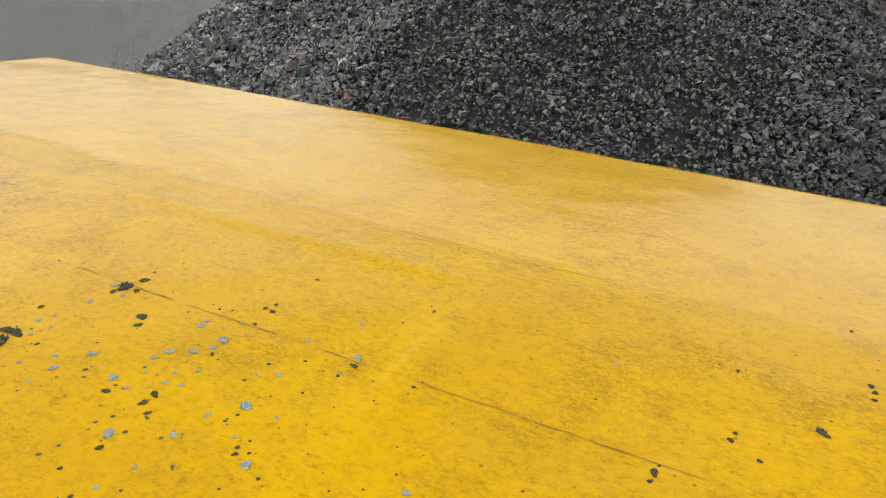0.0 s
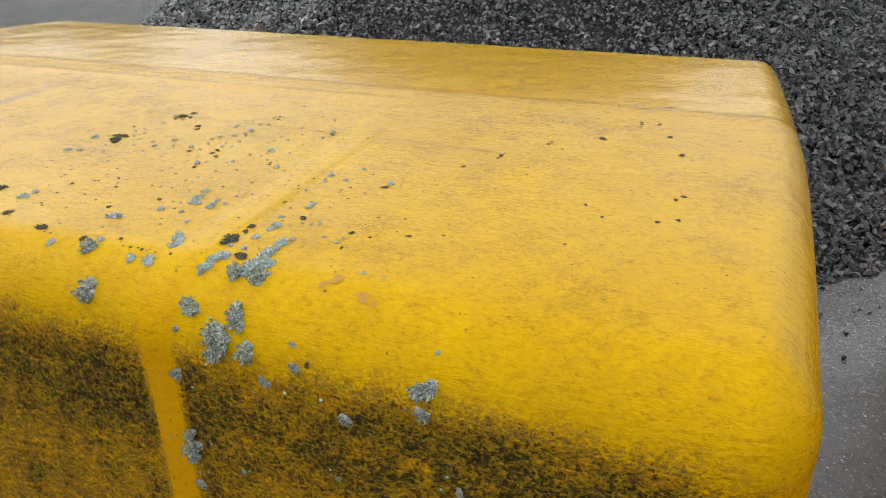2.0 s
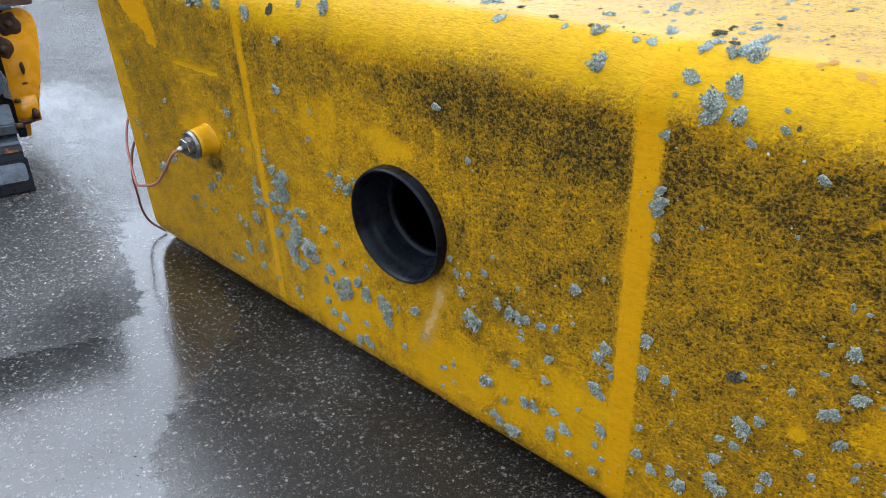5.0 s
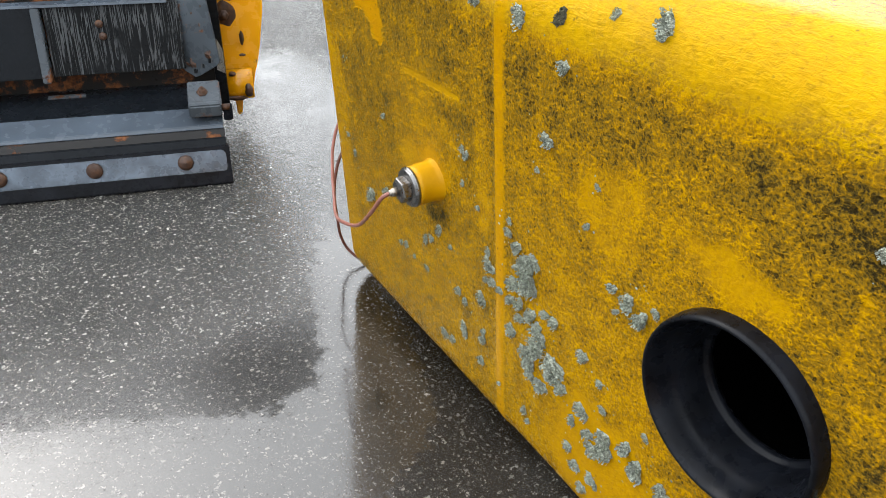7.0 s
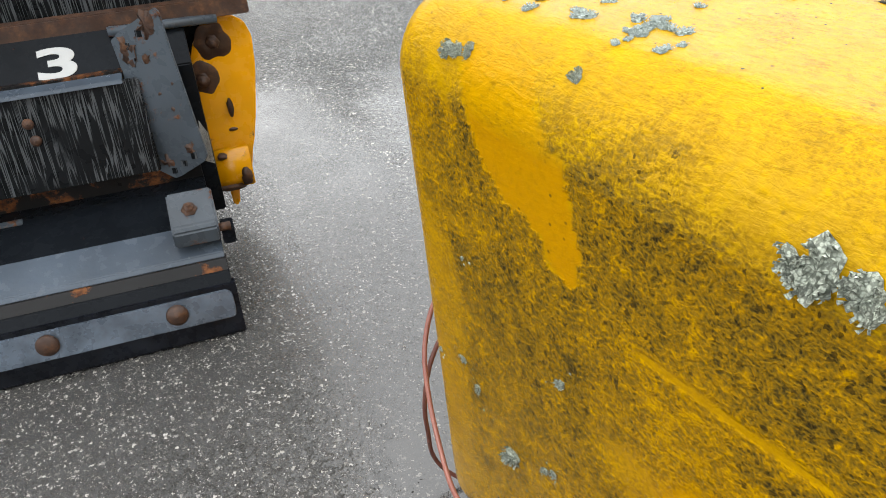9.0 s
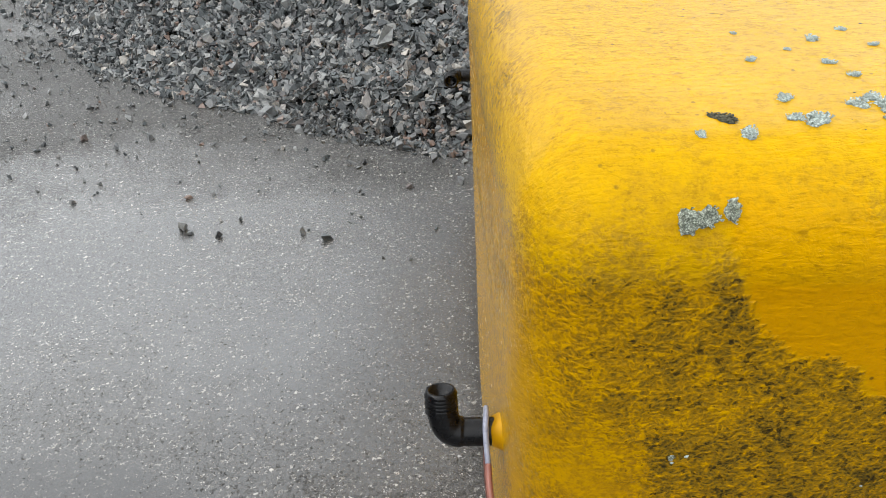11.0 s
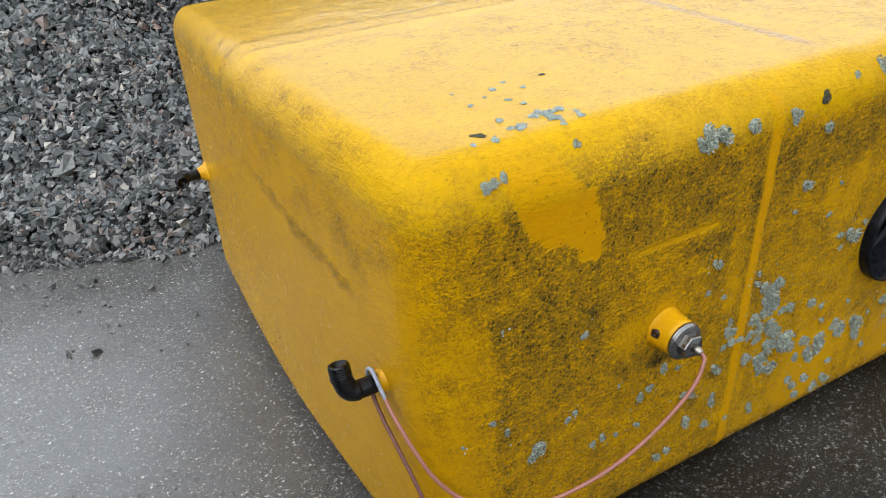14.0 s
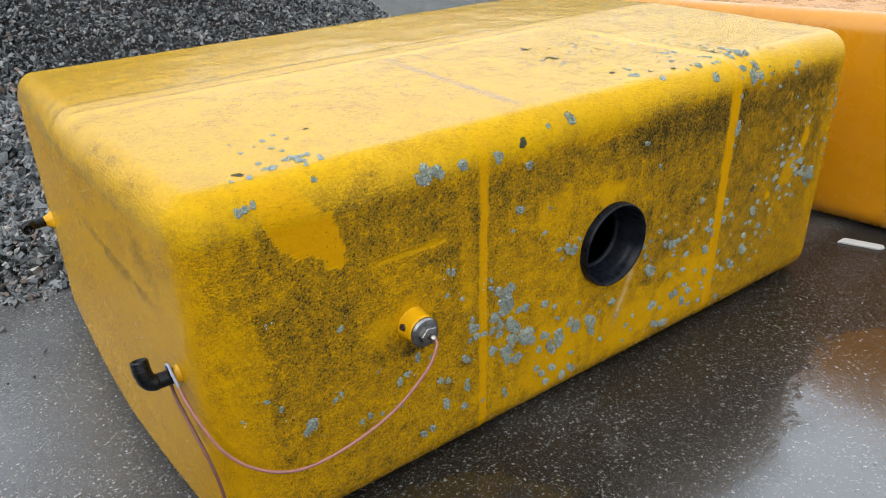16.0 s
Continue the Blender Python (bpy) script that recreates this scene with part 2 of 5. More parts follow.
def gravel(name, dull=1.0):
    m = Mat(name, (0.084, 0.084, 0.084), 0.45)
    r = m.rand("island")
    tone = m.ramp(r, (0.0, (0.028, 0.029, 0.031)), (0.3, (0.078, 0.090, 0.092)), (0.6, (0.155, 0.160, 0.160)), (0.82, (0.27, 0.275, 0.265)), (0.87, (0.20, 0.135, 0.105)), (0.92, (0.15, 0.15, 0.15)), (1.0, (0.42, 0.39, 0.345)))
    dark = m.mix(0.35, tone, (0.0245, 0.0245, 0.0259))
    c = m.mix(m.step(m.noise(70, 5, 0.7), 0.38, 0.62), tone, dark)
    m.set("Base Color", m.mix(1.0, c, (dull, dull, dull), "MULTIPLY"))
    m.set("Specular IOR Level", 0.3)
    m.set("Roughness", m.step(m.noise(90), 0.35, 0.65, 0.26, 0.52))
    m.bump((m.noise(160, 3, 0.7), 0.003, 0.6))
    return m.m


def fines():
    m = Mat("stone_dust", (0.028, 0.0266, 0.0252), 0.7)
    n = m.noise(90, 5, 0.75)
    # wet dust, coloured extra dark for the shade in gaps between stones
    m.set("Base Color", m.mix(m.step(n, 0.3, 0.7), (0.010, 0.0096, 0.009), (0.036, 0.034, 0.032)))
    m.bump((n, 0.02, 0.8))
    return m.m


def plain(name, c, rough=0.5, metal=0.0, vary=0.25, scale=30, bump=0.0, spec=0.5):
    m = Mat(name, c, rough, metal, spec)
    n = m.noise(scale, 5, 0.65)
    m.set("Base Color", m.mix(m.step(n, 0.3, 0.7), tuple(k * (1 - vary) for k in c), tuple(min(1, k * (1 + vary)) for k in c)))
    m.set("Roughness", m.step(m.noise(scale * 2.3), 0.3, 0.7, max(0.03, rough - 0.1), min(1, rough + 0.12)))
    if bump:
        m.bump((n, bump, 0.5))
    return m.m


RUST = (0.112, 0.0385, 0.0126)


def painted(name, c, rust=0.3, rough=0.3, streaks=False, spec=0.5):
    """Painted steel with rust breaking through."""
    m = Mat(name, c, rough, 0.0, spec)
    n = m.noise(14, 6, 0.7)
    spot = m.step(n, 0.72 - 0.3 * rust, 0.78 - 0.3 * rust)
    base = m.mix(m.step(m.noise(5, 3), 0.3, 0.7), tuple(0.75 * k for k in c), tuple(1.25 * k for k in c))
    if streaks:
        run = m.math("ABSOLUTE", m.math("SUBTRACT", m.noise(9, 2, 0.5, stretch=(17, 2, 0.7), distort=0.5), 0.5))
        base = m.mix(m.math("MULTIPLY", m.step(run, 0.050, 0.015), m.step(m.noise(16), 0.30, 0.5)), base, (0.062, 0.066, 0.070))
    rusty = m.mix(m.step(m.noise(80, 4), 0.35, 0.65), (0.049, 0.0182, 0.0084), (0.168, 0.063, 0.021))
    m.set("Base Color", m.mix(spot, base, rusty))
    m.set("Roughness", m.blend(spot, m.step(m.noise(40), 0.3, 0.7, rough - 0.08, rough + 0.12), 0.7))
    m.bump((m.math("ADD", spot, m.math("MULTIPLY", m.noise(60, 4), 0.6)), 0.0015, 0.5))
    return m.m


def rust_mat():
    m = Mat("rust", RUST, 0.75)
    n = m.noise(55, 6, 0.7)
    m.set("Base Color", m.ramp(n, (0.25, (0.0154, 0.0084, 0.0063)), (0.5, (0.0455, 0.0196, 0.0098)), (0.62, (0.084, 0.035, 0.014)), (0.8, (0.168, 0.084, 0.0385))))
    m.set("Roughness", m.step(m.noise(25), 0.3, 0.7, 0.4, 0.85))
    m.bump((n, 0.002, 0.7))
    return m.m


def lichen_mat(name, a, b, gap, lobes=11.0):
    m = Mat(name, a, 0.85, spec=0.2)
    lobe = m.cells(lobes)
    rim = m.step(lobe, 0.34, 0.60)
    tone = m.mix(m.step(m.noise(6, 3), 0.35, 0.65), a, b)
    tone = m.mix(m.math("MULTIPLY", m.rand(), 0.4), tone, b)
    tone = m.mix(m.step(m.noise(30, 2), 0.45, 0.7), tone, tuple(min(1, 1.25 * k) for k in b))
    m.set("Base Color", m.mix(m.math("MULTIPLY", rim, 0.65), tone, gap))
    return m.m


MAT_TANK = gelcoat()
MAT_ASPHALT = asphalt()
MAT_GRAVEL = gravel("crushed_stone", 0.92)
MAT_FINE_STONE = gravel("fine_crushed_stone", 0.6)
MAT_EAST_STONE = gravel("east_crushed_stone", 0.46)
MAT_FINES = fines()
MAT_RUBBER = plain("black_rubber", (0.0058, 0.0068, 0.0095), 0.30, 0, 0.45, 30, spec=0.12)
# near black: the shade inside the pipe opening is put into this colour
MAT_VOID = plain("shaded_inside", (0.0012, 0.0012, 0.0014), 0.9, 0, 0.2, 30, spec=0.02)
MAT_PLASTIC = plain("black_plastic", (0.0042, 0.0042, 0.0049), 0.28, 0, 0.2, 60, spec=0.25)
MAT_STEEL = plain("stainless_steel", (0.22, 0.215, 0.21), 0.32, 1.0, 0.2, 90)
MAT_BRASS = plain("dull_nickel", (0.294, 0.266, 0.231), 0.35, 1.0, 0.25, 120)
MAT_CABLE = plain("pink_cable_sheath", (0.27, 0.105, 0.08), 0.42, 0, 0.12, 50)
MAT_OLD_CABLE = plain("brown_red_cable_sheath", (0.13, 0.045, 0.032), 0.45, 0, 0.2, 50)
MAT_BARE = plain("bluish_stripped_wire", (0.238, 0.252, 0.322), 0.35, 0, 0.2, 150)
MAT_STUB = plain("clean_yellow_paint", (0.54, 0.275, 0.0004), 0.38, 0, 0.10, 40, 0.001, spec=0.22)
MAT_LICHEN = lichen_mat("grey_green_lichen", (0.21, 0.232, 0.19), (0.38, 0.41, 0.34), (0.050, 0.056, 0.043), 15.0)
MAT_FLAT = lichen_mat("flat_grey_green_lichen", (0.24, 0.285, 0.265), (0.40, 0.45, 0.41), (0.085, 0.10, 0.092))
MAT_MOSS = lichen_mat("dark_lichen", (0.042, 0.0434, 0.0245), (0.091, 0.084, 0.0525), (0.0126, 0.0112, 0.007))
MAT_RUST = rust_mat()
MAT_BLACK = painted("black_plough_paint", (0.0063, 0.0077, 0.0098), 0.12, 0.24, spec=0.08)
MAT_STREAK = painted("streaked_black_paint", (0.0042, 0.0049, 0.0056), 0.02, 0.3, True, 0.08)
MAT_GREY = painted("grey_plough_paint", (0.055, 0.067, 0.080), 0.5, 0.28, spec=0.28)
MAT_LEDGE = painted("wet_grey_ledge", (0.060, 0.076, 0.097), 0.10, 0.2, spec=0.32)
MAT_BAR = plain("scuffed_steel_bar", (0.105, 0.130, 0.165), 0.3, 0.3, 0.35, 18, 0.001)
MAT_RUSTED = painted("rusted_black_steel", (0.010, 0.0095, 0.0095), 0.72, 0.35, spec=0.2)
MAT_HOOK = painted("chipped_yellow_paint", (0.70, 0.310, 0.0010), 0.30, 0.25)
MAT_WHITE = plain("white_plastic", (0.434, 0.434, 0.42), 0.4, 0, 0.05, 20)
MAT_TANK2 = plain("clean_orange_gelcoat", (0.406, 0.1645, 0.0021), 0.26, 0, 0.07, 5)
MAT_HORIZON = plain("far_dark_band", (0.055, 0.062, 0.050), 0.95, 0, 0.5, 0.6, spec=0.05)
MAT_SPOT = plain("dark_rust_stain", (0.030, 0.010, 0.004), 0.6, 0, 0.4, 120)
MAT_SCRATCH = plain("dark_scratch", (0.112, 0.0595, 0.0084), 0.6)


# ---- building helpers ----
def mesh_of(name, bm, material, smooth=True):
    me = bpy.data.meshes.new(name)
    bm.to_mesh(me)
    bm.free()
    for p in me.polygons:
        p.use_smooth = smooth
    me.materials.append(material)
    return me


def part(name, bm, material, parent, label="", smooth=True):
    ob = new(name, mesh_of(name, bm, material, smooth))
    ob.parent = parent
    if label:
        ob["label"] = label
    return ob


def thing(name, m, label, category, group="", kind=""):
    ob = new(name)
    ob.matrix_world = m
    return tagged(ob, label, category, group, kind)


def smoothstep(a, b, v):
    t = np.clip((v - a) / (b - a), 0, 1)
    return t * t * (3 - 2 * t)


def field(x, y, z, scale, octaves=3, seed=0.0):
    """Smooth noise of many points, about -1 to 1."""
    out = np.empty(len(x))
    for i, (a, b, c) in enumerate(zip(x, y, z)):
        out[i] = noise.fractal((a * scale + seed, b * scale - seed, c * scale + 2 * seed), 1.0, 2.0, octaves)
    return out


def from_arrays(name, co, faces, material, smooth=True):
    me = bpy.data.meshes.new(name)
    me.from_pydata(co.tolist() if hasattr(co, "tolist") else co, [], faces.tolist() if hasattr(faces, "tolist") else faces)
    me.materials.append(material)
    me.polygons.foreach_set("use_smooth", np.full(len(me.polygons), smooth))
    return me


def give(me, name, values):
    a = me.attributes.new(name, "FLOAT", "POINT")
    a.data.foreach_set("value", np.asarray(values, np.float32))



def tube(bm, pts, radius, sides=10, cap=True):
    """A round tube along points, whose radius may vary."""
    pts = [Vector(p) for p in pts]
    rings, side = [], None
    for i, p in enumerate(pts):
        d = (pts[min(i + 1, len(pts) - 1)] - pts[max(i - 1, 0)]).normalized()
        if side is None:
            side = d.orthogonal().normalized()
        side = (side - side.dot(d) * d).normalized()
        up = d.cross(side)
        r = radius[i] if hasattr(radius, "__len__") else radius
        rings.append([bm.verts.new(p + r * (math.cos(a) * side + math.sin(a) * up)) for a in (2 * math.pi * k / sides for k in range(sides))])
    for a, b in zip(rings[:-1], rings[1:]):
        for k in range(sides):
            bm.faces.new((a[k], a[(k + 1) % sides], b[(k + 1) % sides], b[k]))
    if cap:
        bm.faces.new(list(reversed(rings[0])))
        bm.faces.new(rings[-1])
    return bm


def curve_points(keys, n=60):
    """A smooth line through a few points."""
    k = [Vector(p) for p in keys]
    out = []
    for i in range(len(k) - 1):
        a, b, c, d = k[max(i - 1, 0)], k[i], k[i + 1], k[min(i + 2, len(k) - 1)]
        m = max(2, n // (len(k) - 1))
        for j in range(m):
            t = j / m
            out.append(0.5 * (2 * b + (c - a) * t + (2 * a - 5 * b + 4 * c - d) * t * t + (3 * b - a - 3 * c + d) * t ** 3))
    return out + [k[-1]]


def lathe(bm, profile, sides=40, m=None):
    """A turned form: (along, radius) pairs round the local Y axis, closed into a ring if the profile is."""
    rings = []
    for h, r in profile:
        rings.append([bm.verts.new((r * math.cos(a), h, r * math.sin(a))) for a in (2 * math.pi * k / sides for k in range(sides))])
    for a, b in zip(rings[:-1], rings[1:]):
        for k in range(sides):
            bm.faces.new((a[k], b[k], b[(k + 1) % sides], a[(k + 1) % sides]))
    if m is not None:
        bmesh.ops.transform(bm, matrix=m, verts=bm.verts[:])
    bmesh.ops.recalc_face_normals(bm, faces=bm.faces[:])
    return bm


def prism(profile, x0, x1, bevel=0.0, cuts=1):
    """A profile in the local Y-Z plane, drawn out along X."""
    bm = bmesh.new()
    a = [bm.verts.new((x0, y, z)) for y, z in profile]
    f = bm.faces.new(a)
    r = bmesh.ops.extrude_face_region(bm, geom=[f])
    bmesh.ops.translate(bm, verts=[v for v in r["geom"] if isinstance(v, bmesh.types.BMVert)], vec=(x1 - x0, 0, 0))
    bmesh.ops.recalc_face_normals(bm, faces=bm.faces[:])
    if bevel:
        bmesh.ops.bevel(bm, geom=bm.edges[:], offset=bevel, segments=2, affect="EDGES", clamp_overlap=True)
    return bm


def plate(outline, thick, bevel=0.0):
    """An outline in the local X-Z plane, thickened along -Y."""
    bm = bmesh.new()
    f = bm.faces.new([bm.verts.new((x, 0, z)) for x, z in outline])
    r = bmesh.ops.extrude_face_region(bm, geom=[f])
    bmesh.ops.translate(bm, verts=[v for v in r["geom"] if isinstance(v, bmesh.types.BMVert)], vec=(0, -thick, 0))
    bmesh.ops.recalc_face_normals(bm, faces=bm.faces[:])
    if bevel:
        bmesh.ops.bevel(bm, geom=bm.edges[:], offset=bevel, segments=2, affect="EDGES", clamp_overlap=True)
    return bm


def inside(x, y, poly):
    """Which of many points lie in a polygon."""
    hit = np.zeros(len(x), bool)
    for (ax, ay), (bx, by) in zip(poly, poly[1:] + poly[:1]):
        k = (ay > y) != (by > y)
        hit ^= k & (x < (bx - ax) * (y - ay) / (by - ay + 1e-12) + ax)
    return hit


# ---- ground ----
PILE = (-0.57, 3.94, 2.195, 0.81)
PUDDLE = [(-2.3, 0.2), (-1.81, 0.1), (-1.35, 0.0), (-0.96, -0.09), (-0.8, -0.14), (-0.65, -0.2), (-0.7, -0.34), (-0.8, -0.5), (-0.86, -0.7), (-0.95, -1.3), (0.7, -1.3), (0.9, -0.5), (0.45, -0.22), (0.2, -0.28), (0.13, -0.31), (0.03, -0.35), (-0.13, -0.385), (-0.27, -0.39), (-0.36, -0.3), (-0.5, -0.06), (-0.7, 0.0), (-1.0, 0.05), (-1.2, 0.25), (-2.3, 0.8)]


def ground():
    # a fine sheet round the tank, in a coarse frame that reaches the horizon
    xs = np.concatenate(([-400, -60, -20, -9, -6, -4], np.arange(-2.8, 2.001, 0.02), [3, 4, 6, 9, 20, 60, 400]))
    ys = np.concatenate(([-400, -60, -20, -9, -4, -2], np.arange(-1.2, 2.601, 0.02), [3, 4, 5, 7, 10, 20, 60, 400]))
    X, Y = np.meshgrid(xs, ys)
    nx, ny = len(xs), len(ys)
    i = np.arange(nx * ny).reshape(ny, nx)
    f = np.stack((i[:-1, :-1], i[:-1, 1:], i[1:, 1:], i[1:, :-1]), -1).reshape(-1, 4)
    x, y = X.ravel(), Y.ravel()
    me = from_arrays("ground", np.stack((x, y, 0 * x), 1), f, MAT_ASPHALT)
    n, n2 = field(x, y, 0 * x, 2.0, 4, 3.0), field(x, y, 0 * x, 14, 3, 8.0)
    wob = 0.02 * n2
    pool = sum(inside(x + wob + 0.05 * math.cos(k), y - wob + 0.05 * math.sin(k), PUDDLE) for k in range(7)) / 7.0
    front = smoothstep(0.25, 0.0, y) * smoothstep(-1.8, -1.0, y) * smoothstep(-1.0, -0.75, x) * smoothstep(1.8, 1.2, x)
    wet = 0.42 + 0.18 * n + 0.50 * np.maximum(pool * smoothstep(0.5, 0.3, y), 0.92 * front)
    wet -= 0.22 * smoothstep(0.9, 1.35, y + 0.2 * n)
    wet = np.maximum(wet, 0.55 * smoothstep(0.25, -0.25, np.hypot((x + 1.75) / 0.55, (y - 1.1) / 0.42) - 1 + 0.4 * n))
    wet = np.maximum(wet, 0.20 * smoothstep(2.6, 3.6, y) + 0.45 * smoothstep(0.75, 0.9, x) * smoothstep(2.0, 1.5, x))
    wet = np.maximum(wet, 0.35 * smoothstep(0.1, 0.5, n))
    # the hollow along the end of the tank, and the gutter beside the other
    hollow = smoothstep(-0.93, -1.05, x) * smoothstep(-2.5, -1.9, x + 0.2 * n) * smoothstep(1.42, 1.05, y + 0.12 * n) * smoothstep(0.05, 0.4, y)
    wet = np.maximum(wet, (0.66 + 0.14 * n) * hollow)
    wet = np.maximum(wet, (0.66 + 0.2 * n) * smoothstep(0.72, 0.78, x) * smoothstep(1.9, 1.3, x) * smoothstep(1.75, 1.35, y + 0.2 * n))
    give(me, "wet", np.clip(wet + 0.08 * n2, 0.05, 1))
    give(me, "damp", smoothstep(-0.42, -0.22, y + 0.06 * n) * smoothstep(0.25, 0.0, y) * smoothstep(-0.95, -0.75, x) * smoothstep(1.8, 1.2, x))
    give(me, "pool", pool * smoothstep(0.4, 0.2, y) * smoothstep(-1.3, -0.9, x))
    give(me, "sheen", np.clip(hollow * smoothstep(0.1, 0.75, y) * smoothstep(-0.96, -1.35, x) * (1.0 + 0.5 * n + 0.25 * n2) + pool * smoothstep(-0.40, -0.12, x) * smoothstep(0.4, 0.2, y), 0, 1))
    # where the painted glare lies, fading out away from the heap
    give(me, "heap_glare", smoothstep(3.9, 2.6, np.hypot(x - PILE[0], y - PILE[1]) + 0.3 * n))
    return tagged(new("ground", me), "wet dark asphalt yard with light stone chips and puddles", "asphalt", kind="structure")


ground()


def dark_horizon():
    """An unseen low dark band far round the yard, added to darken what the wet ground and the wet lid mirror."""
    n, far = 480, 60.0
    co, fa = [], []
    for i in range(n):
        a = 2 * math.pi * i / n
        c, d = math.cos(a), math.sin(a)
        tall = 8.0 + 5.0 * max(0.0, math.cos(a - radians(50))) ** 2 + 2.4 * noise.fractal((7 * c, 7 * d, 2.0), 1.0, 2.0, 4) + 0.8 * noise.noise((60 * c, 60 * d, 5.0))
        for k, (t, out) in enumerate(((0.0, 0.0), (0.55, 0.4), (0.85, 1.2), (1.0, 2.6))):
            r = far + out + 0.9 * noise.noise((50 * c, 50 * d, 3.0 * k))
            co.append((r * c, r * d, -0.05 + t * tall))
    for i in range(n):
        j = (i + 1) % n
        fa += [(4 * i + k, 4 * i + k + 1, 4 * j + k + 1, 4 * j + k) for k in range(3)]
    ob = new("backdrop", from_arrays("backdrop", np.array(co), fa, MAT_HORIZON))
    tagged(ob, "unseen dark band far round the yard, added to darken low reflections", "woods", kind="structure")


dark_horizon()

# ---- the fibreglass tank ----
TANK = pose(-0.0067, -0.0228, 0.3948, 3.303, -0.979, 0)
X0, X1, Y1, TOP, LOW, R = -0.965, 0.722, 1.140, 0.2513, -0.392, 0.062
ROUND = np.array((0.044, R, R))
RING = (-0.1265, -0.0586)
CREASE = 0.58
STRIPES = ((-0.4645, 0.0085), (0.2445, 0.0150))


def mould(x, y, z):
    """Bends the plain rounded box: ends swell, the lid falls to the rear, the foot follows the ground."""
    up = (z - LOW) / (TOP - LOW)
    side = np.clip((x - (X0 + X1) / 2) / ((X1 - X0) / 2), -1.1, 1.1)
    swell = np.where(side < 0, 0.030, 0.018) * (1 - np.clip(np.abs(y - 0.50) / 0.60, 0, 1) ** 1.5)
    x = x + swell * side ** 5
    z = z - (1 - up) ** 3 * (0.0577 * y + 0.0171 * x)
    z = z - np.clip(up, 0, 1) * 0.032 * np.clip((y - CREASE) / (Y1 - CREASE), 0, 1) ** 1.15
    return x, y, z


def tank_shape(x, y, z):
    """Points of a plain box pushed onto the moulded shape."""
    p = np.stack((x, y, z), 1)
    lo, hi = np.array((X0, 0, LOW)), np.array((X1, Y1, TOP))
    inner = np.clip(p, lo + ROUND, hi - ROUND)
    d = (p - inner) / ROUND
    k = np.linalg.norm(d, axis=1, keepdims=True)
    q = inner + np.where(k > 1e-9, d / np.maximum(k, 1e-9) * ROUND, 0)
    return mould(*q.T)


def skin(x, v, lift=0.0):
    """The place on the tank's skin at x, v metres up the front and on over the rounded edge onto the lid, and the way out."""
    if v < TOP - R:
        n, p = Vector((0, -1, 0)), Vector((x, 0, v))
    elif v < TOP - R + R * math.pi / 2:
        a = (v - TOP + R) / R
        n = Vector((0, -math.cos(a), math.sin(a)))
        p = Vector((x, R, TOP - R)) + R * n
    else:
        n, p = Vector((0, 0, 1)), Vector((x, v - TOP + 2 * R - R * math.pi / 2, TOP))
    q = mould(np.array([p.x]), np.array([p.y]), np.array([p.z]))
    return Vector((q[0][0], q[1][0], q[2][0])) + lift * n, n


SKIN = []


def snap(at, n):
    """Moves a place along its way out onto the uneven skin."""
    d = SKIN[0] - np.array(at)
    k = np.array(n)
    out = d @ k
    near = np.argmin((d * d).sum(1) - out * out + np.where(np.abs(out) > 0.012, 1.0, 0.0))
    return at + float(out[near]) * n


def box_grid(nx, ny, nz):
    """A closed grid box on the unit cube: points 0..1 and quads."""
    ids, co, faces = {}, [], []

    def vid(i, j, k):
        if (i, j, k) not in ids:
            ids[i, j, k] = len(co)
            co.append((i / nx, j / ny, k / nz))
        return ids[i, j, k]

    for i in range(nx):
        for j in range(ny):
            faces.append((vid(i, j, nz), vid(i + 1, j, nz), vid(i + 1, j + 1, nz), vid(i, j + 1, nz)))
            faces.append((vid(i, j, 0), vid(i, j + 1, 0), vid(i + 1, j + 1, 0), vid(i + 1, j, 0)))
        for k in range(nz):
            faces.append((vid(i, 0, k), vid(i + 1, 0, k), vid(i + 1, 0, k + 1), vid(i, 0, k + 1)))
            faces.append((vid(i, ny, k), vid(i, ny, k + 1), vid(i + 1, ny, k + 1), vid(i + 1, ny, k)))
    for j in range(ny):
        for k in range(nz):
            faces.append((vid(0, j, k), vid(0, j, k + 1), vid(0, j + 1, k + 1), vid(0, j + 1, k)))
            faces.append((vid(nx, j, k), vid(nx, j + 1, k), vid(nx, j + 1, k + 1), vid(nx, j, k + 1)))
    return np.array(co), np.array(faces)


CLEANED = [(-0.875, 0.25), (-0.850, 0.187), (-0.836, 0.153), (-0.820, 0.138), (-0.785, 0.124), (-0.774, 0.126), (-0.758, 0.098), (-0.740, 0.094), (-0.732, 0.13), (-0.742, 0.156), (-0.751, 0.192), (-0.781, 0.212), (-0.80, 0.25)]
